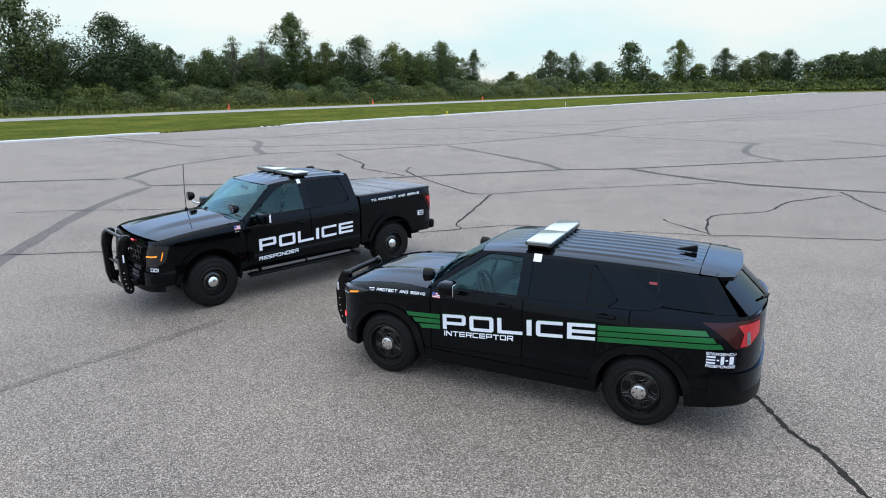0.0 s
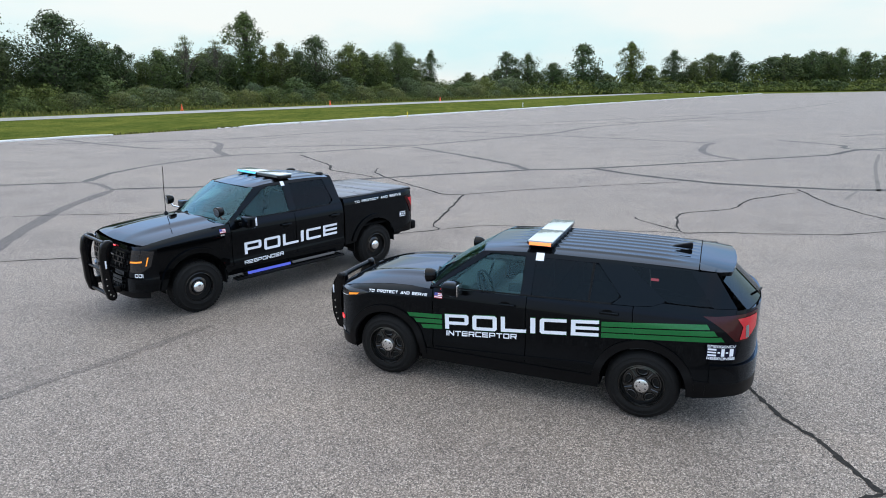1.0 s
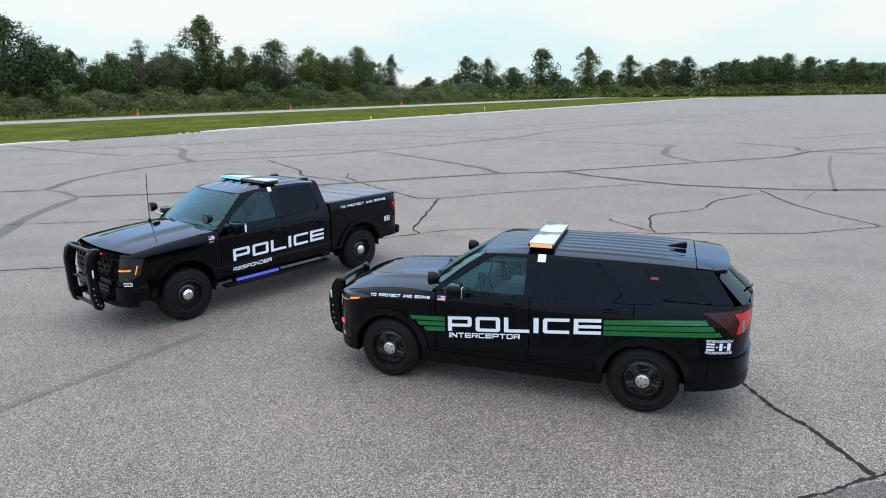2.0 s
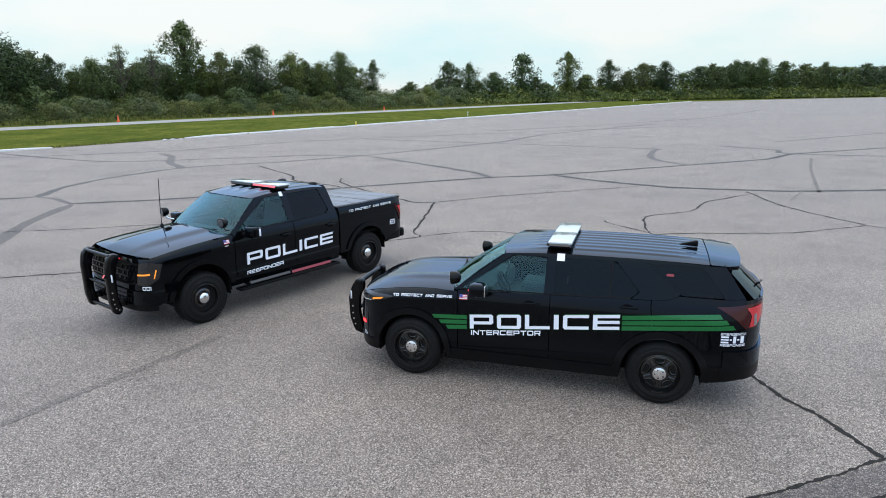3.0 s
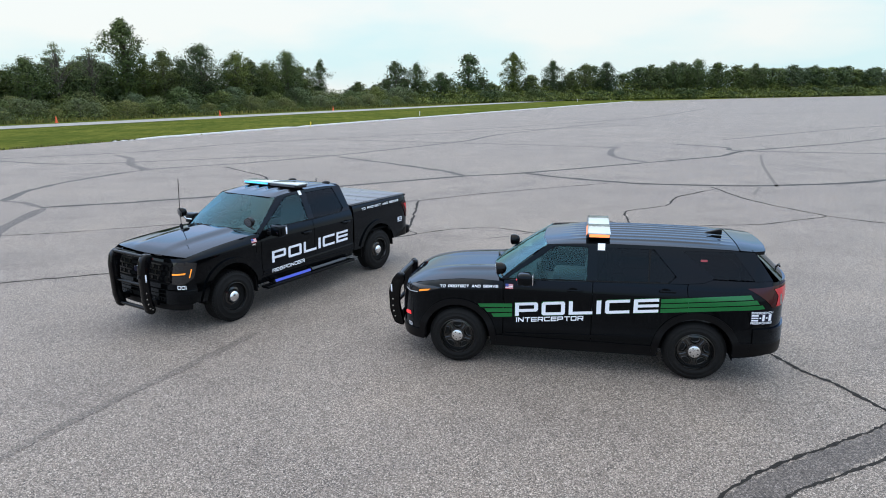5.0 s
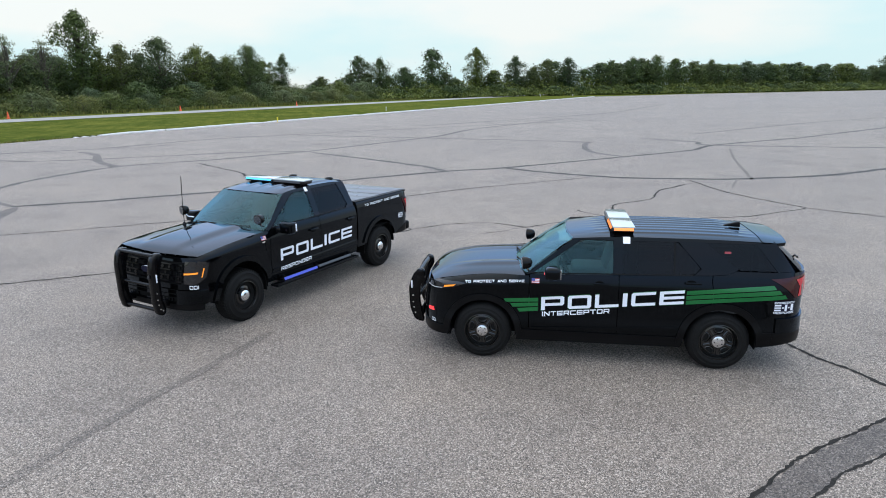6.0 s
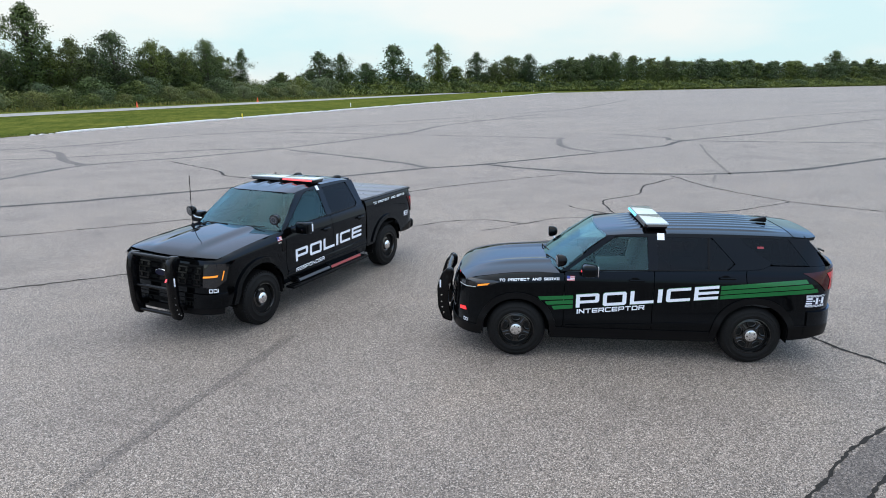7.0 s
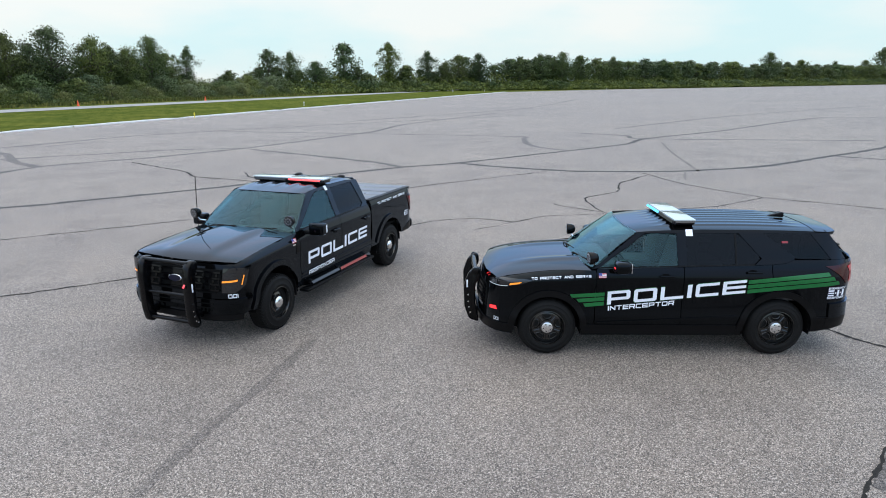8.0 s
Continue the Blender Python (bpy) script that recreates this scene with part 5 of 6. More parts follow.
    outline = [(x, -y) for x, y in front] + [(x, y) for x, y in reversed(front[:-1])] + [(x, y) for x, y in rear] + [(x, -y) for x, y in reversed(rear[:-1])]
    B.add("bonnet", patch(outline, lambda x, y: (x, y, hood_z(x, y)), (0, 0, 1), (0.09, 0.05), 0, 0, 0.03), PAINT)

    def roof_z(x, y):
        c = table([(-1.03, 1.872), (-0.7, 1.905), (-0.2, 1.915), (0.3, 1.905), (0.70, 1.845)], x)
        y = abs(y)
        fade = max(0.0, min(1.0, (0.42 - x) * 5, (x + 0.95) * 5))
        rib = 0.012 * max(0.0, math.cos(math.tau * y / 0.27)) ** 0.6 * fade if y < 0.62 else 0.0
        return c - 0.035 * (y / 0.7) ** 4 + rib
    edge = [(0.70, 0.0), (0.69, 0.3), (0.66, 0.55), (0.60, 0.68), (0.30, 0.70), (-0.95, 0.70), (-1.03, 0.62)]
    outline = edge + [(-1.03, -0.62)] + [(x, -y) for x, y in reversed(edge[1:-1])]
    B.add("roof", patch(outline, lambda x, y: (x, y, roof_z(x, y)), (0, 0, 1), (0.11, 0.022), 0, 0, 0.02), PAINT, "black ribbed steel roof")

    def screen(u, s):
        half = lerp(0.905, 0.705, s)
        return (lerp(1.42, 0.685, s) - lerp(0.20, 0.08, s) * u * u, half * u, lerp(1.345, 1.845, s) + 0.02 * math.sin(math.pi * s) - 0.015 * u * u)
    B.add("windscreen", patch(rect(-1, 1, 0, 1), screen, (1, 0, 1), (0.12, 0.12), 0.05, 0, 0.006), GLASS_CLEAR, "clear windscreen reflecting the sky")
    cowl = B.add("cowl", box(bmesh.new(), 1.14, 1.44, -0.82, 0.82, 1.24, 1.325, 0.02), TRIM)
    for i in range(22):
        y = -0.62 + i * 0.058
        part("slot", box(bmesh.new(), 1.37, 1.43, y, y + 0.03, 1.322, 1.331, 0.003), LINER, cowl)
    wiper(B, (1.40, -0.10, 1.345), (1.30, 0.62, 1.385))
    wiper(B, (1.40, -0.66, 1.345), (1.41, -0.06, 1.40))

    def back(u, s):
        return (lerp(-1.09, -1.03, s), u * lerp(0.90, 0.66, s), lerp(1.38, 1.87, s))
    B.add("cab_back", patch(rect(-1, 1, 0, 1), back, (-1, 0, 0), (0.3, 0.3), 0.05, 0, 0.02), PAINT)
    B.add("rear_window", patch(rect(-0.72, 0.72, 0.18, 0.85), back, (-1, 0, 0), (0.3, 0.3), 0.06, 0.006, 0.004), GLASS_DARK)
    B.add("cab_wall", box(bmesh.new(), -1.085, -1.06, -0.94, 0.94, 0.5, 1.38, 0.01), PAINT)
    # bed, cover, tailgate
    B.add("bed_floor", box(box(bmesh.new(), -2.88, -1.12, -0.93, 0.93, 0.82, 0.87, 0.01), -1.16, -1.12, -0.95, 0.95, 0.6, 1.40, 0.01), LINER)
    for s in (1, -1):
        B.add("bed_rail", box(bmesh.new(), -2.87, -1.11, *sorted((s * 0.85, s * 0.945)), 1.405, 1.448, 0.016), TRIM)
    cover = new("bed_cover")
    cover.parent = root
    cover["label"] = "folding dark grey bed cover in four panels"
    for i in range(4):
        x1 = -1.125 - i * 0.445
        part("panel", box(bmesh.new(), x1 - 0.437, x1, -0.865, 0.865, 1.425, 1.458 - 0.004 * (i % 2), 0.01), COVER, cover)
    tail, nose = D.wrap("rear"), B.wrap("front", 0.30)
    B.add("tailgate", patch([(-60, 0.72), (60, 0.72), (60, 1.43), (-60, 1.43)], tail, (-1, 0, 0), (8, 0.09), 0, 0, 0.05), PAINT)
    B.add("rear_bumper", box(bmesh.new(), -3.02, -2.88, -0.94, 0.94, 0.55, 0.74, 0.05, segments=3), TRIM, "black rear step bumper")
    D.panel("bumper_end", [(-2.44, 0.56), (-2.44, 0.60), (-2.90, 0.76), (-2.92, 0.56)], TRIM, 0.02, lift=0.006, thick=0.05)
    for s in (1, -1):
        bm = patch([(-2.645, 1.285), (-2.90, 1.300), (-2.905, 0.97), (-2.80, 0.955), (-2.745, 1.10)], D.side, (0, 1, 0), (0.05, 0.06), 0.015, 0.008, 0.03)
        lamp = part("tail_lamp", bm if s > 0 else mirrored(bm), LAMP_RED, root, "red tail lamp")
        bm = patch([(-2.73, 1.255), (-2.885, 1.265), (-2.89, 1.08), (-2.83, 1.06), (-2.79, 1.16)], D.side, (0, 1, 0), (0.05, 0.06), 0.01, 0.012, 0.0)
        part("lit_strip", bm if s > 0 else mirrored(bm), LAMP_RED_LIT, lamp)
        bm = patch([(62, 0.97), (62, 1.30), (40, 1.30), (44, 0.97)], tail, (-1, 1, 0), (6, 0.08), 0, 0.008, 0.02)
        part("rear_lens", bm if s > 0 else mirrored(bm), LAMP_RED_LIT, lamp)

    # nose
    def shape(points, s):
        return [(a * s, z) for a, z in points]
    B.add("front_panel", patch([(-64, 0.725), (64, 0.725), (64, 1.195), (40, 1.19), (-40, 1.19), (-64, 1.195)], nose, (1, 0, 0), (4, 0.06), 0, 0, 0.03), PAINT)
    B.add("front_bumper", patch([(-78, 0.50), (78, 0.50), (78, 0.715), (-78, 0.715)], nose, (1, 0, 0), (4, 0.05), 0, 0.022, 0.05), PAINT)
    B.add("valance", patch([(-74, 0.40), (74, 0.40), (74, 0.50), (-74, 0.50)], nose, (1, 0, 0), (5, 0.05), 0, 0.0, 0.05), TRIM)
    B.add("bumper_intake", patch([(-24, 0.54), (24, 0.54), (27, 0.72), (-27, 0.72)], nose, (1, 0, 0), (4, 0.06), 0, 0.022, 0.01), LINER)
    grille = B.add("grille", patch([(-30, 0.80), (30, 0.80), (35, 0.90), (35, 1.125), (-35, 1.125), (-35, 0.90)], nose, (1, 0, 0), (4, 0.06), 0, 0.008, 0.02), LINER, "black honeycomb grille")
    for i in range(4):
        z = 0.845 + i * 0.080
        part("grille_bar", patch(rect(-34, 34, z - 0.011, z + 0.011), nose, (1, 0, 0), (4, 0.06), 0, 0.022, 0.014), STEEL_BLACK, grille)
    for i in range(-5, 6):
        for j in range(3):
            a, z = i * 7.2 + (3.6 if j % 2 else 0), 0.86 + j * 0.080
            if abs(a) < 34:
                part("grille_rib", patch([(a - 0.5, z), (a + 0.5, z), (a + 1.5, z + 0.025), (a + 0.5, z + 0.05), (a - 0.5, z + 0.05), (a - 1.5, z + 0.025)], nose, (1, 0, 0), (3, 0.06), 0, 0.020, 0.012), STEEL_BLACK, grille)
    m = pose(2.838, 0, 0.975, 0, 82, 0) @ Matrix.Diagonal((0.42, 1, 1, 1))
    part("emblem_rim", turned(bmesh.new(), [(0.118, -0.03), (0.118, 0.0), (0.108, 0.006)], 36, m), CHROME, grille, "plain chrome oval emblem rim")
    part("emblem", turned(bmesh.new(), [(0.107, -0.02), (0.107, 0.008), (0.002, 0.010)], 36, m), NAVY_FILM, grille, "plain dark blue oval emblem")
    for s in (1, -1):
        lamp = B.add("headlight", patch(shape([(37, 0.815), (56, 0.80), (66, 0.84), (78, 0.90), (84, 1.125), (66, 1.155), (37, 1.145)], s), nose, (0.7, s, 0), (4, 0.05), 0, 0.012, 0.03), LAMP_SMOKE, "smoked headlight with an amber light bar")
        part("upper_reflector", patch(shape([(42, 1.02), (58, 1.02), (58, 1.085), (42, 1.085)], s), nose, (0.7, s, 0), (4, 0.04), 0, 0.014, 0.0), LAMP_SMOKE_GREY, lamp)
        part("lower_reflector", patch(shape([(42, 0.85), (56, 0.84), (60, 0.93), (42, 0.93)], s), nose, (0.7, s, 0), (4, 0.04), 0, 0.014, 0.0), LAMP_SMOKE_GREY, lamp)
        part("light_strip", patch(shape([(37, 0.950), (62, 0.968), (63, 0.996), (52, 0.985), (37, 0.976)], s), nose, (0.7, s, 0), (4, 0.04), 0, 0.018, 0.0), AMBER, lamp, "lit amber light strip")
        part("light_strip", patch(shape([(69, 0.91), (71, 0.915), (75, 1.045), (73, 1.05)], s), nose, (0.7, s, 0), (4, 0.04), 0, 0.018, 0.0), AMBER, lamp, "lit amber light strip")
        B.add("bumper_pocket", patch(shape([(46, 0.56), (66, 0.56), (67, 0.645), (46, 0.645)], s), nose, (0.7, s, 0), (4, 0.04), 0, 0.024, 0.01), LINER)
    for c, pieces in lettering("001", -46.0, -63.0, lambda a: 0.735, 0.056):
        bm = bmesh.new()
        for piece in pieces:
            patch([(-a, z) for a, z in piece], nose, (0.7, 1, 0), (4, 0.2), 0, 0.006, 0, bm)
        B.add("numeral", bm, WHITE_FILM)
    # underbody, wells, wheels, cabin
    B.add("underbody", box(box(box(bmesh.new(), -2.9, 2.6, -0.58, 0.58, 0.40, 0.84, 0.04), -1.1, 1.25, -0.88, 0.88, 0.46, 0.90, 0.03), 1.3, 2.45, -0.70, 0.70, 0.80, 1.16, 0.05), LINER)
    for cx in (fx, rx):
        B.add("wheel_well", patch(rect(-4, 184, 0.56, 0.945), lambda a, y, c=cx: (c + 0.522 * math.cos(radians(a)), y, wa + 0.522 * math.sin(radians(a))), (0, 0, -1), (12, 0.2), 0, 0, 0), LINER, both=True)
        for s in (1, -1):
            wheel(root, cx, s * 0.845, wz, 0.275, 0.228, "holes")
    for x in (fx - 0.5, rx + 0.5):
        for s in (1, -1):
            B.add("mud_flap", box(bmesh.new(), x - 0.012, x + 0.012, *sorted((s * 0.72, s * 0.93)), 0.36, 0.62, 0.006), TRIM)
    B.add("cabin_floor", box(bmesh.new(), -1.06, 1.2, -0.88, 0.88, 0.86, 0.98, 0.02), CABIN)
    B.add("dashboard", box(box(bmesh.new(), 0.78, 1.26, -0.84, 0.84, 0.98, 1.27, 0.06, segments=3), 0.80, 1.05, 0.20, 0.62, 1.22, 1.33, 0.05), CABIN)
    m = pose(0.68, 0.40, 1.27, 0, -66, 0)
    ringm = bar(bmesh.new(), [m @ Vector((0.19 * math.cos(k * math.tau / 24), 0.19 * math.sin(k * math.tau / 24), 0)) for k in range(25)], 0.018, 8)
    box(ringm, -0.17, 0.17, -0.03, 0.03, -0.02, 0.02, 0.01, m)
    B.add("steering_wheel", ringm, TRIM)
    seats(B, 0.28, 0.98, 0.56, 0.42)
    seats(B, -0.62, 0.98, 0.56, 0.42)
    B.add("cabin_headliner", box(bmesh.new(), -0.98, 0.40, -0.62, 0.62, 1.80, 1.825, 0.01), CABIN)
    B.add("rear_view_mirror", box(bmesh.new(), 0.70, 0.73, -0.13, 0.13, 1.70, 1.77, 0.012), TRIM)
    # fittings
    for s in (1, -1):
        mirror = B.add("door_mirror", box(bmesh.new(), 0.90, 1.06, *sorted((s * 1.02, s * 1.27)), 1.265, 1.455, 0.035, segments=3), PAINT, "large black towing door mirror")
        part("mirror_glass", box(bmesh.new(), 0.893, 0.903, *sorted((s * 1.04, s * 1.25)), 1.285, 1.435, 0.004), CHROME, mirror)
        part("arm", box(bmesh.new(), 0.93, 1.05, *sorted((s * 0.90, s * 1.06)), 1.27, 1.33, 0.018), TRIM, mirror)
        part("marker_strip", box(bmesh.new(), 0.905, 0.935, *sorted((s * 1.262, s * 1.274)), 1.30, 1.42, 0.003), WHITE_FILM, mirror)
        for x, z in ((0.18, 1.165), (-0.86, 1.175)):
            y = B.width(x, z)
            handle = B.add("door_handle", box(bmesh.new(), x - 0.10, x + 0.10, *sorted((s * (y + 0.012), s * (y + 0.045))), z - 0.02, z + 0.016, 0.012), PAINT)
            part("handle_cup", turned(bmesh.new(), [(0.055, -0.002), (0.055, 0.003), (0.002, 0.003)], 20, pose(x, s * (y - 0.001), z - 0.01, -90 * s) @ Matrix.Diagonal((1.4, 0.8, 1, 1))), LINER, handle)
        spotlight(B, 1.36, s * 0.90, 1.545)
        board = B.add("running_board", box(bmesh.new(), -0.98, 1.23, *sorted((s * 0.90, s * 1.075)), 0.385, 0.43, 0.016), TRIM, "black running board with a ribbed tread")
        for i in range(30):
            x = -0.92 + i * 0.072
            part("tread_rib", box(bmesh.new(), x, x + 0.03, *sorted((s * 0.95, s * 1.06)), 0.429, 0.436, 0.002), STEEL_BLACK, board)
        for x in (-0.7, 0.1, 0.95):
            part("bracket", box(bmesh.new(), x - 0.03, x + 0.03, *sorted((s * 0.80, s * 0.96)), 0.40, 0.50, 0.008), STEEL_BLACK, board)
        bm = patch(rect(0.005, 0.075, 1.80, 1.872), B.side, (0, 1, 0), (0.1, 0.1), 0, 0.006, 0.004)
        B.add("roof_strap", bm if s > 0 else mirrored(bm), WHITE_FILM, "white strap holding the light bar")
        B.add("roof_puck", turned(bmesh.new(), [(0.075, 0), (0.072, 0.025), (0.045, 0.045), (0.003, 0.048)], 24, pose(-0.93, s * 0.46, roof_z(-0.93, 0.46) - 0.004) @ Matrix.Diagonal((1.3, 0.9, 1, 1))), TRIM, "black roof antenna puck")
    B.panel("fender_vent", [(1.315, 1.02), (1.25, 1.02), (1.235, 1.10), (1.30, 1.20), (1.33, 1.20)], TRIM, 0.01, lift=0.006, thick=0.02)
    drum(root, (0.58, 0.985, 0.458), "x", 0.84, 0.032, (STRIP_BLUE, LED_OFF), "blue")
    drum(root, (-0.34, 0.985, 0.458), "x", 0.92, 0.032, (STRIP_RED, LED_OFF), "red")
    part("lamp_bracket", box(bmesh.new(), -0.80, 1.0, 0.90, 0.965, 0.445, 0.471, 0.004), TRIM, root)
    bar_ = light_bar(B, -0.05, 1.99, 0.72, [(LED_OFF, LED_OFF)] * 6, 1.90, 0.27)
    drum(bar_, (0.088, 0.35, 1.953), "y", 0.64, 0.024, (LED_RED, LED_OFF), "red")
    drum(bar_, (0.088, -0.35, 1.953), "y", 0.64, 0.024, (LED_CYAN, LED_OFF), "blue")
    whip = B.add("whip_antenna", bar(bmesh.new(), [(1.52, -0.72, 1.30), (1.515, -0.72, 1.7), (1.49, -0.72, 2.16)], 0.0065, 6), STEEL_BLACK, "thin black whip antenna")
    part("base", turned(bmesh.new(), [(0.035, 0), (0.03, 0.03), (0.012, 0.06)], 14, pose(1.52, -0.72, hood_z(1.52, 0.72) - 0.01)), STEEL_BLACK, whip)
    # grille guard
    guard = new("push_bumper")
    guard.parent = root
    guard["label"] = "black steel push bumper with two wide uprights"
    outline = fillet([(2.88, 0.40), (2.93, 0.33), (3.02, 0.36), (3.06, 0.55), (3.07, 1.05), (3.03, 1.22), (2.95, 1.285), (2.86, 1.27), (2.84, 1.20), (2.90, 1.10), (2.93, 0.95), (2.93, 0.6)], 0.05)
    for s in (1, -1):
        up = part("upright", plate(bmesh.new(), outline, s * 0.335, s * 0.445, 0.022), STEEL_BLACK, guard)
        for z, x in ((0.45, 2.99), (0.52, 3.01), (0.60, 3.02), (0.70, 3.02), (0.42, 2.95)):
            part("bolt_hole", turned(bmesh.new(), [(0.011, 0), (0.011, 0.004), (0.001, 0.005)], 10, pose(x, s * 0.446, z, -90 * s)), CHROME, up)
        part("upright_lamp", box(bmesh.new(), 2.99, 3.012, *sorted((s * 0.444, s * 0.453)), 0.86, 0.98, 0.004), WHITE_FILM, up)
    drum(guard, (3.07, 0.39, 0.95), "y", 0.03, 0.035, (LED_RED, LED_OFF), "red")
    for x, z, r in ((2.97, 1.245, 0.028), (3.0, 0.80, 0.026), (2.98, 0.42, 0.03)):
        part("cross_tube", bar(bmesh.new(), [(x, -0.38, z), (x, 0.38, z)], r, 14), STEEL_BLACK, guard)
    for s in (1, -1):
        part("mount", box(bmesh.new(), 2.62, 2.93, *sorted((s * 0.36, s * 0.42)), 0.45, 0.56, 0.01), STEEL_BLACK, guard)
    B.add("grille_lamp", box(bmesh.new(), 2.745, 2.765, 0.10, 0.22, 1.135, 1.155, 0.004), LED_RED, "lit red LED above the grille")
    # livery
    B.word("POLICE", 0.99, -0.915, lambda x: 0.772 + 0.02 * (0.99 - x), 0.205, lift=0.005)
    B.word("RESPONDER", 1.02, 0.27, lambda x: 0.612 + 0.03 * (1.02 - x), 0.058, lift=0.014)
    D.word("TO PROTECT AND SERVE", -1.36, -2.56, lambda x: 1.318 + 0.01 * (-1.36 - x), 0.042, lift=0.004)
    flag(B, 1.405, 1.205, 0.105, 0.062)
    B.panel("badge", rect(1.29, 1.40, 1.165, 1.185), CHROME, 0.004, lift=0.004, thick=0.004, label="small chrome fender badge")
    D.panel("rescue_decal", rect(-2.665, -2.49, 0.885, 1.0), NAVY_FILM, lift=0.004, thick=0, both=False, label="small navy decal with white bars")
    for a, b, z0, z1 in ((-2.50, -2.545, 0.92, 0.965), (-2.555, -2.57, 0.935, 0.95), (-2.58, -2.60, 0.92, 0.965), (-2.61, -2.625, 0.935, 0.95), (-2.635, -2.655, 0.92, 0.965), (-2.50, -2.655, 0.975, 0.99), (-2.50, -2.655, 0.893, 0.908)):
        D.panel("decal_bar", rect(b, a, z0, z1), WHITE_FILM, lift=0.007, thick=0, both=False)
    return root


COVER = plain("grey_bed_cover", (0.095, 0.10, 0.115), 0.3)
pickup()

# ---- woods along the verge ----
def tube(bm, a, b, r0, r1, sides=6):
    a, b = Vector(a), Vector(b)
    t = (b - a).normalized()
    s = t.orthogonal().normalized()
    q = t.cross(s)
    rings = []
    for p, r in ((a, r0), (b, r1)):
        rings.append([bm.verts.new(p + (s * math.cos(k * math.tau / sides) + q * math.sin(k * math.tau / sides)) * r) for k in range(sides)])
    for k in range(sides):
        bm.faces.new((rings[0][k], rings[0][(k + 1) % sides], rings[1][(k + 1) % sides], rings[1][k]))
    bm.faces.new(rings[1])
    bm.faces.new(list(reversed(rings[0])))


def plant_meshes(seed, height, radius, low, clumps, per, leaf, lean=0.0, squash=0.8, waist=0.45, sparse=False):
    """Trunk with limbs, and a crown of leaf clumps held at the limbs' ends."""
    rnd = random.Random(seed)
    wood = bmesh.new()
    r = 0.018 * height + 0.03
    knots = [Vector((0, 0, -0.1))]
    for i in range(1, 6):
        knots.append(Vector((rnd.uniform(-0.03, 0.03) * height * i / 5 + lean * i / 5, rnd.uniform(-0.03, 0.03) * height * i / 5, height * 0.9 * i / 5)))
    for i in range(5):
        tube(wood, knots[i], knots[i + 1], r * (1 - i * 0.18), r * (1 - (i + 1) * 0.18), 7)
    verts, faces, normals = [], [], []
    for c in range(clumps):
        u = (c + rnd.random()) / clumps
        zf = low + (1 - low) * u ** 0.85
        prof = math.sin(math.pi * min(1.0, max(0.06, ((zf - low) / (1 - low)) ** (math.log(0.5) / math.log(waist)) * 0.93 + 0.06)))
        ang = c * 2.399 + rnd.uniform(-0.5, 0.5)
        rad = radius * (0.22 + 0.78 * prof) * rnd.uniform(0.12, 1.06) * (1 + 0.22 * math.sin(3 * ang + seed))
        if zf > 0.9:
            rad *= 0.55
        centre = Vector((math.cos(ang) * rad + lean * zf, math.sin(ang) * rad, height * min(zf, 0.965) * rnd.uniform(0.93, 1.03)))
        k = min(4, int(zf * 5 * 0.75))
        if c % 2 == 0 or sparse:
            base = knots[k].lerp(knots[k + 1], rnd.random())
            mid = base.lerp(centre, 0.55) + Vector((0, 0, 0.05 * height))
            tube(wood, base, mid, r * 0.35, r * 0.2, 5)
            tube(wood, mid, centre, r * 0.2, r * 0.06, 4)
        size = radius * rnd.uniform(0.26, 0.46) * (0.75 if sparse else 1.0) * (0.62 if zf > 0.82 else 1.0)
        for _ in range(per):
            d = Vector((rnd.gauss(0, 1), rnd.gauss(0, 1), rnd.gauss(0, 1)))
            d = d.normalized() * size * (rnd.random() ** 0.45 if rnd.random() < 0.91 else rnd.uniform(1.0, 1.45))
            d.z *= squash
            p = centre + d
            if p.z < 0.05:
                p.z = rnd.uniform(0.05, 0.4)
            nrm = (d.normalized() + Vector((rnd.uniform(-1, 1), rnd.uniform(-1, 1), rnd.uniform(-0.3, 1.0)))).normalized()
            s = nrm.orthogonal().normalized()
            s = s.lerp(nrm.cross(s), rnd.random()).normalized()
            q = nrm.cross(s)
            l = leaf * rnd.uniform(0.5, 1.2)
            w = l * rnd.uniform(0.45, 0.8)
            n0 = len(verts)
            verts.extend(((p - s * l)[:], (p - q * w + nrm * l * 0.12)[:], (p + s * l * 0.8 + q * w * 0.7)[:]))
            faces.append((n0, n0 + 1, n0 + 2))
            soft = (d.normalized() * 0.55 + Vector((centre.x - lean * zf, centre.y, (zf - 0.45) * height * 0.6)).normalized() * 0.45 + nrm * 0.35).normalized()
            normals.extend((soft[:],) * 3)
    crown = bpy.data.meshes.new("crown")
    crown.from_pydata(verts, [], faces)
    crown.shade_smooth()
    crown.normals_split_custom_set_from_vertices(normals)
    return finish(wood, "trunk", BARK), crown


def plant(name, label, category, group, meshes, leaf_mat):
    root = new(name)
    trunk, crown = meshes
    t = new("trunk", trunk)
    t.parent = root
    if not crown.materials:
        crown.materials.append(leaf_mat)
    c = new("crown", crown)
    c.parent = root
    return tagged(root, label, category, group)


def placed(ob, x, y, scale, turn, wide=1.0):
    ob.scale = (scale * wide, scale * wide, scale)
    ob.rotation_euler = (0, 0, turn)
    ob.location = (x, y, -0.05)


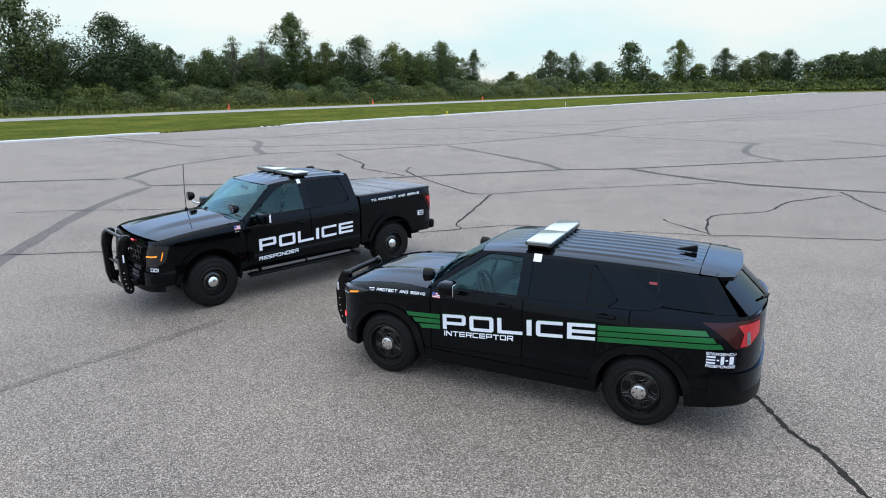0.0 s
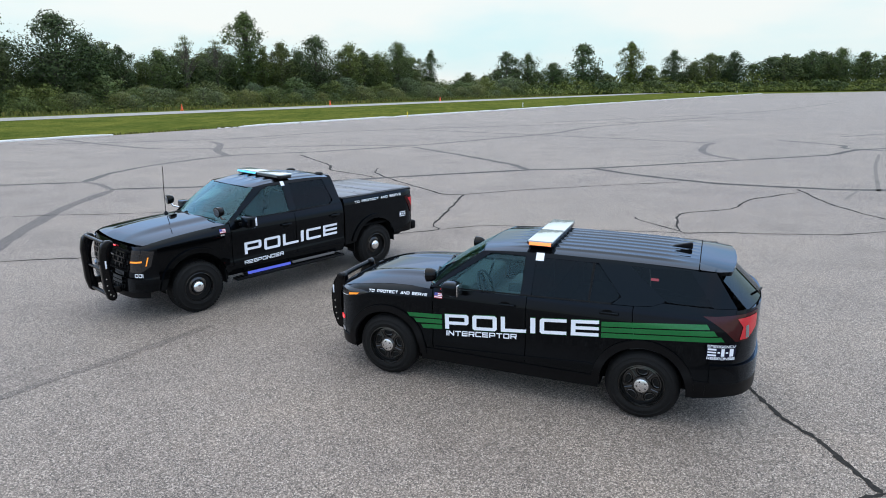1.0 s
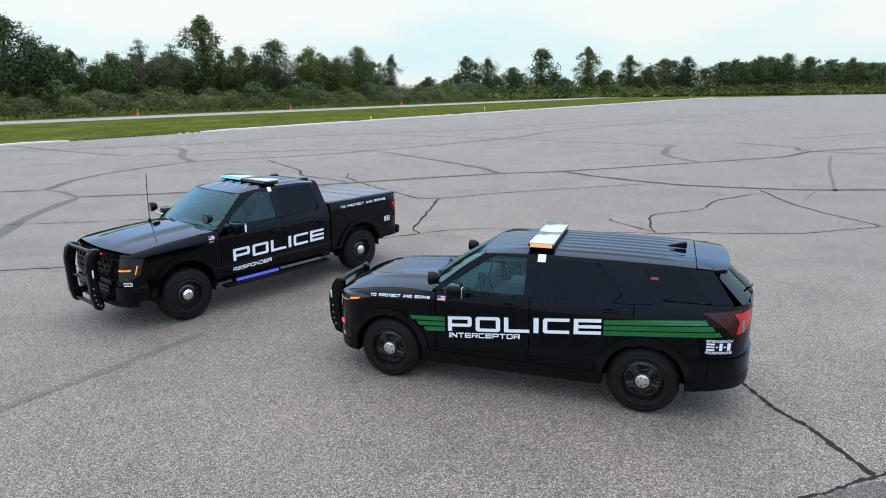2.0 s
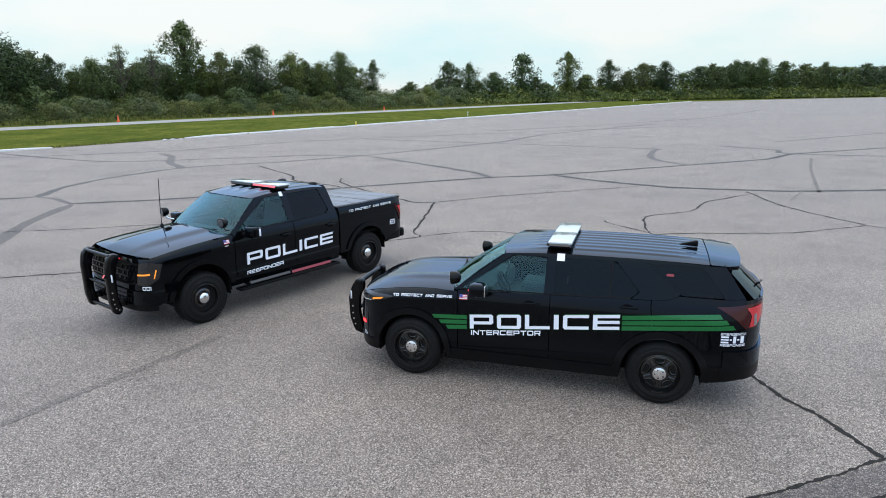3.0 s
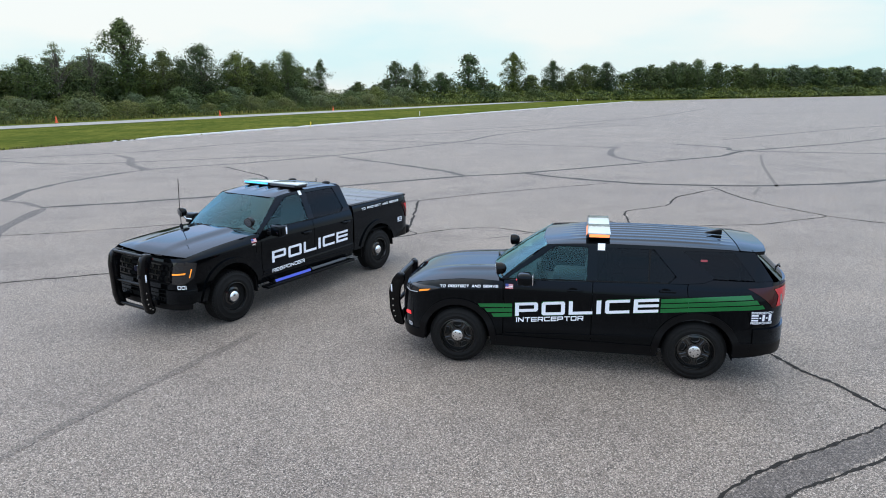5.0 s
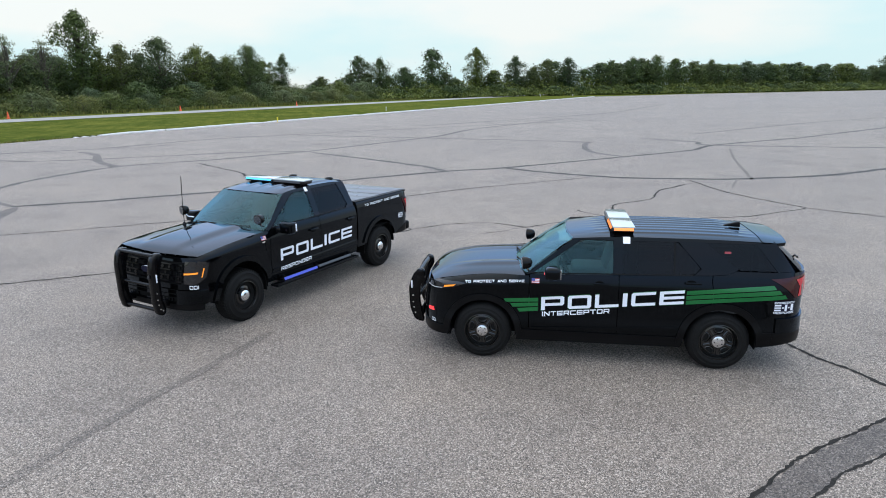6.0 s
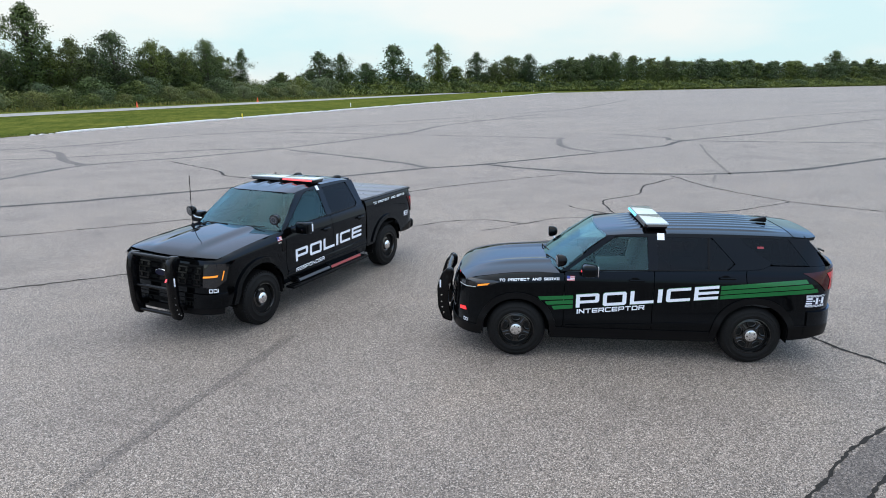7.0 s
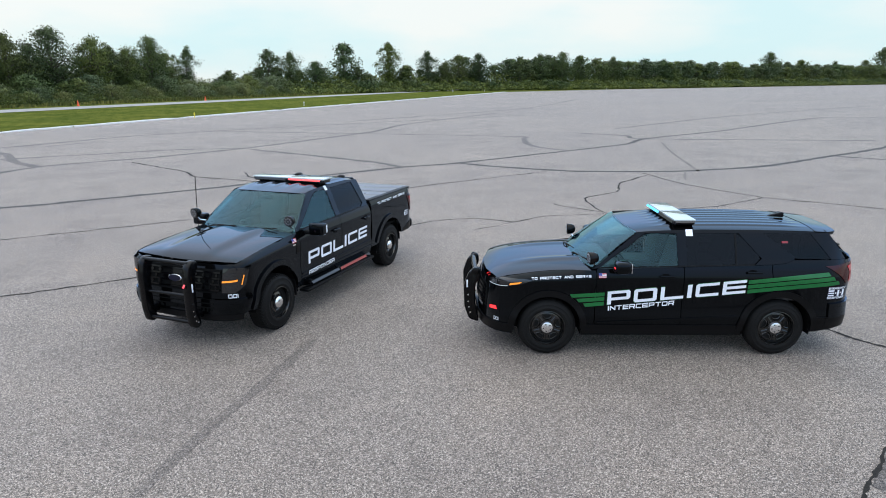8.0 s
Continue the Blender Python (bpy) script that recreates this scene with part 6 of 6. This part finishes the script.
rnd = random.Random(11)
KINDS = {}
TREE, SHRUB = "trees of the woods", "shrubs along the road"
for key, name, label, args, mat in (
    ("broad", "tree", "full-crowned dark green broadleaf tree at the wood's edge", dict(seed=3, height=10, radius=3.5, low=0.06, clumps=105, per=94, leaf=0.172), LEAF_DARK),
    ("broad_b", "tree", "dark green broadleaf tree with an uneven crown", dict(seed=17, height=10, radius=3.2, low=0.08, clumps=98, per=94, leaf=0.168, waist=0.6, lean=0.5), LEAF_MID),
    ("round", "tree", "rounded green broadleaf tree in the woods", dict(seed=5, height=10, radius=4.0, low=0.05, clumps=108, per=94, leaf=0.176, waist=0.55), LEAF_MID),
    ("round_b", "tree", "spreading dark green tree in the woods", dict(seed=44, height=10, radius=3.8, low=0.05, clumps=102, per=94, leaf=0.172, waist=0.66, lean=-0.5), LEAF_DARK),
    ("tall", "tree", "tall narrow green tree standing above the woods", dict(seed=8, height=10, radius=2.5, low=0.05, clumps=110, per=94, leaf=0.160, waist=0.62), LEAF_MID),
    ("loose", "tree", "loose-crowned green tree with gaps between its branches", dict(seed=13, height=10, radius=2.8, low=0.15, clumps=66, per=92, leaf=0.176, waist=0.62), LEAF_DARK),
    ("loose_b", "tree", "slender loose-leaved green tree", dict(seed=51, height=10, radius=2.3, low=0.12, clumps=60, per=92, leaf=0.168, waist=0.7, lean=0.4), LEAF_MID),
    ("sparse", "tree", "thin tree with bare twigs and few leaves", dict(seed=21, height=10, radius=2.5, low=0.30, clumps=64, per=30, leaf=0.128, waist=0.65, sparse=True), LEAF_GREY),
    ("far_a", "tree", "dark green broadleaf tree in the distant woods", dict(seed=61, height=10, radius=3.9, low=0.04, clumps=60, per=56, leaf=0.304, waist=0.55), LEAF_DARK),
    ("far_b", "tree", "green broadleaf tree in the distant woods", dict(seed=67, height=10, radius=3.4, low=0.04, clumps=55, per=56, leaf=0.288, waist=0.66, lean=0.4), LEAF_MID),
    ("shrub", "shrub", "dense green shrub in front of the woods", dict(seed=31, height=4, radius=2.5, low=0.02, clumps=52, per=80, leaf=0.128, waist=0.45), LEAF_SHRUB),
    ("willow", "shrub", "grey-green bushy shrub beside the road", dict(seed=37, height=4, radius=2.7, low=0.02, clumps=52, per=80, leaf=0.112, waist=0.4), LEAF_GREY),
    ("far_shrub", "shrub", "low green shrub before the distant woods", dict(seed=39, height=4, radius=3.2, low=0.02, clumps=34, per=44, leaf=0.288, waist=0.4), LEAF_MID),
):
    KINDS[key] = (plant(name, label, name, TREE if name == "tree" else SHRUB, plant_meshes(**args), mat), args["height"], [False])


def grow(key, x, y, h, wide=1.0):
    proto, base, used = KINDS[key]
    ob = proto if not used[0] else copy_thing(proto, Matrix())
    used[0] = True
    placed(ob, x, y, h / base, rnd.uniform(0, math.tau), wide)


# the trees that make the skyline of the near wood: x, y, height
NEAR_WOOD = [(-65, 94, 16.5), (-57, 103, 14.1), (-53.6, 107, 11.0), (-50.6, 111, 10.1), (-46.3, 116, 9.5), (-32.3, 132, 11), (-29.5, 135, 11.6), (-23.2, 143, 13.3), (-18, 149, 12.2),
             (-14.6, 153, 10.9), (-7.1, 162, 13), (0.4, 171, 11.8), (-62, 98, 9.5), (-27, 138, 10), (-12, 156, 10.6), (-41, 122, 8)]
FAR_WOOD = [(23.8, 198, 12.4), (31.2, 203, 12.2), (40, 209, 9.5), (51.8, 218, 16.5), (86, 229, 13.9), (101, 233, 13), (11.4, 184, 6.5), (16.6, 190, 5.8), (61.5, 223, 6), (77, 227, 9.6), (94, 231, 10.2),
            (109, 232, 13.6), (128, 234, 12.6), (139.5, 236, 14), (150, 237, 14.6), (161, 239, 14.4), (179, 241, 13.2), (214, 248, 12.7), (243, 255, 11), (273, 262, 12.1), (309, 271, 17.7), (345, 279, 15.2), (394, 294, 14.3), (442, 308, 15.8), (480, 320, 25)]
for i, (x, y, h) in enumerate(NEAR_WOOD):
    grow(("broad", "round_b", "broad_b", "loose", "round", "loose_b")[i % 6], x, y, h, rnd.uniform(0.9, 1.15))
for i, (x, y, h) in enumerate(FAR_WOOD):
    grow(("far_a", "broad_b", "round", "far_b", "broad", "round_b")[i % 6], x, y, h, 1.0 if h > 12 else 1.35)
for x, y, h, w in ((-34.7, 129, 16.9, 0.95), (69.7, 225, 16.8, 0.95)):
    grow("tall", x, y, h, w)
for x, y, h in ((-63, 97, 11.8), (-43, 119.6, 12.3), (-39, 124, 11.8)):
    grow("sparse", x, y, h)

# the wood behind and between them, lower, and shrubs along the road
LINE = [Vector(p) for p in ((-134, 16), (23, 197), (62, 222), (110, 232), (190, 240), (345, 272), (560, 330))]


def along_line(part_of, gap, off, lo, hi, keys, squeeze=1.0, spread=2.0, upto=1.0):
    """Plants at about even steps along a stretch of the wood's line, set back by off."""
    for i in part_of:
        p, q = LINE[i], LINE[i + 1]
        n = int((q - p).length / gap)
        side = Vector((-(q - p).y, (q - p).x)).normalized()
        for k in range(n):
            u = (k + rnd.random()) / n
            if u > upto:
                continue
            c = p.lerp(q, u) + side * (off + rnd.uniform(-spread, spread))
            grow(rnd.choice(keys), c.x, c.y, rnd.uniform(lo, hi), squeeze)


NEAR, FAR, GAPPY, DENSE = (0,), (1, 2, 3, 4, 5), (1, 2), (3, 4, 5)
MIXED = ("broad", "round", "broad_b", "loose", "round_b", "loose_b")
along_line(NEAR, 4.2, 2.5, 5.5, 9.6, MIXED, 1.3, upto=0.86)
along_line(NEAR, 5.0, 9.0, 8.2, 11.2, ("far_a", "far_b", "round_b"), 1.35, 3.0, 0.87)
along_line(NEAR, 5.0, 6.0, 4.5, 6.5, ("far_a", "far_b"), 1.5, 3.0)
along_line(GAPPY, 6.5, 4.0, 5.5, 8.6, ("far_a", "far_b"), 1.4, 3.0)
along_line(DENSE, 7.0, 4.0, 9.6, 13.2, ("far_a", "far_b"), 1.4, 3.0)
along_line(DENSE, 11.0, 14.0, 11.4, 14.0, ("far_a", "far_b"), 1.6, 4.0)
along_line(NEAR, 3.6, -3.5, 3.0, 5.4, ("shrub", "willow", "shrub"), 1.35)
along_line(NEAR, 3.4, -8.0, 1.7, 3.4, ("willow", "shrub", "willow"), 1.55, 2.4)
along_line(FAR, 8.0, -5.0, 2.5, 4.2, ("far_shrub",), 1.6)


def undergrowth(part_of, n, leaf, seed, top=1.0):
    """Bushes and young growth that fill the wood's edge, too many to count."""
    r = random.Random(seed)
    verts, faces = [], []
    spans = [((LINE[i + 1] - LINE[i]).length, i) for i in part_of]
    total = sum(s for s, _ in spans)
    for _ in range(n):
        pick = r.uniform(0, total)
        for s, i in spans:
            if pick <= s:
                break
            pick -= s
        p, q = LINE[i], LINE[i + 1]
        side = Vector((-(q - p).y, (q - p).x)).normalized()
        off = r.uniform(-10.5, 9.0)
        c = p.lerp(q, min(1.0, pick / s)) + side * off
        crest = lerp(0.9, 3.6, min(1.0, (off + 10.5) / 8.0)) if off < -2.5 else lerp(3.6, 6.6, min(1.0, (off + 2.5) / 7.0))
        wave = noise.noise(Vector((c.x * 0.22, c.y * 0.22, 3.1))) + 0.6 * noise.noise(Vector((c.x * 0.6, c.y * 0.6, 7.7)))
        z = crest * top * (1.0 + 0.45 * wave) * (1 - r.random() ** 2.2 * 0.75)
        nrm = Vector((r.uniform(-1, 1), r.uniform(-1, 1), r.uniform(-0.2, 1.2))).normalized()
        s1 = nrm.orthogonal().normalized()
        s2 = nrm.cross(s1)
        a = r.uniform(0, math.tau)
        u, v = s1 * math.cos(a) + s2 * math.sin(a), s2 * math.cos(a) - s1 * math.sin(a)
        l, w = leaf * r.uniform(0.6, 1.4), leaf * r.uniform(0.35, 0.8)
        m = Vector((c.x, c.y, z))
        k = len(verts)
        verts.extend(((m - u * l)[:], (m + v * w)[:], (m + u * l)[:], (m - v * w)[:]))
        faces.append((k, k + 1, k + 2, k + 3))
    me = bpy.data.meshes.new("undergrowth")
    me.from_pydata(verts, [], faces)
    me.materials.append(LEAF_SHRUB)
    return tagged(new("undergrowth", me), "tangled green undergrowth along the edge of the woods", "undergrowth", kind="stuff")


undergrowth(NEAR, 60000, 0.16, 71, 0.62)
undergrowth(FAR, 60000, 0.36, 72, 0.9)


def tussocks(n, seed):
    """Rank grass and weeds where the verge meets the shrubs and the kerb."""
    r = random.Random(seed)
    verts, faces = [], []
    for _ in range(n):
        if r.random() < 0.35:
            c = edge_at(r.uniform(-40, 120), r.uniform(0.25, 0.9), -0.05)
            h = r.uniform(0.08, 0.2)
        else:
            c = edge_at(r.uniform(-60, 190), r.uniform(45.5, 52), -0.05)
            h = r.uniform(0.2, 0.6)
        for _ in range(5):
            a = r.uniform(0, math.tau)
            o = Vector((r.uniform(-0.3, 0.3), r.uniform(-0.3, 0.3), 0))
            s = Vector((math.cos(a), math.sin(a), 0)) * h * 0.35
            k = len(verts)
            verts.extend(((c + o - s)[:], (c + o + s)[:], (c + o + s * 0.4 + Vector((0, 0, h)))[:], (c + o - s * 0.6 + Vector((0, 0, h * 0.8)))[:]))
            faces.append((k, k + 1, k + 2, k + 3))
    me = bpy.data.meshes.new("grass_tufts")
    me.from_pydata(verts, [], faces)
    me.materials.append(DRY_GRASS)
    return tagged(new("grass_tufts", me), "rank yellow-green grass along kerb and shrubs", "grass", kind="stuff")


tussocks(3200, 5)


# ---- cones and edge markers ----
def lathe(bm, profile, sides=24, m=None):
    """Turns (radius, z) pairs round the z axis."""
    rings = []
    for r, z in profile:
        ring = []
        for k in range(sides):
            v = Vector((r * math.cos(k * math.tau / sides), r * math.sin(k * math.tau / sides), z))
            ring.append(bm.verts.new(m @ v if m is not None else v))
        rings.append(ring)
    for a, b in zip(rings, rings[1:]):
        for k in range(sides):
            bm.faces.new((a[k], a[(k + 1) % sides], b[(k + 1) % sides], b[k]))
    bm.faces.new(list(reversed(rings[0])))
    bm.faces.new(rings[-1])
    return bm


def cone():
    root = new("traffic_cone")
    part("cone", lathe(bmesh.new(), [(0.20, 0.04), (0.19, 0.07), (0.05, 0.88), (0.035, 0.90)], 16), CONE_ORANGE, root)
    part("base", box(bmesh.new(), -0.24, 0.24, -0.24, 0.24, 0, 0.045, 0.015), CONE_ORANGE, root)
    part("tip", lathe(bmesh.new(), [(0.05, 0.885), (0.052, 0.90), (0.03, 0.94)], 12), CONE_ORANGE, root)
    return tagged(root, "orange traffic cone standing beside the road", "traffic cone", "cones along the road")


def marker(name, mat, label):
    root = new(name)
    part("post", lathe(bmesh.new(), [(0.06, 0), (0.06, 0.05), (0.035, 0.07), (0.035, 0.5), (0.02, 0.52)], 12), mat, root)
    part("head", box(bmesh.new(), -0.07, 0.07, -0.03, 0.03, 0.38, 0.62, 0.015), mat, root)
    return tagged(root, label, "edge marker", "edge markers")


first = cone()
for i, (s, off) in enumerate(((38.0, 44.5), (66.0, 42.5), (96.0, 41.0))):
    p = edge_at(s, off, -0.05)
    ob = first if i == 0 else copy_thing(first, Matrix())
    ob.location = p
ob = marker("edge_marker", MARK_YELLOW, "small yellow marker post by the kerb")
ob.location = (-3.0, 73.0, -0.05)
first = marker("edge_marker", MARK_WHITE, "small white marker post at the pavement edge")
for i, (x, y) in enumerate(((14.6, 104), (86, 206), (101, 212), (158, 217), (172, 220))):
    ob = first if i == 0 else copy_thing(first, Matrix())
    ob.location = (x, y, -0.05)


# ---- motion ----
def motions():
    """The lamp drums tip their lit face out and in again; the vehicles stand."""
    def on(lit, k):
        step = (k - 2) % 8                       # tenths of a second in the cycle
        if lit == "blue":
            return step < 3 and k not in (44,)
        if lit == "amber":
            return step < 4
        if lit == "red":
            return step >= 4 and k not in (0, 64, 65)
        return step >= 6 or (k > 62 and step >= 4)   # cyan
    for ob, (x, y, z), axis, lit in DRUMS:
        rows = []
        for i in range(161):
            k = i // 2
            a = 0.0 if on(lit, k) else 160.0
            if i % 2 and k < 80:
                a = (a + (0.0 if on(lit, k + 1) else 160.0)) / 2
            rows.append((i / 20, pose(x, y, z, 0, 55 - a, 0) if axis == "y" else pose(x, y, z, -70 - a, 0, 0)))
        walk(ob, rows)


motions()
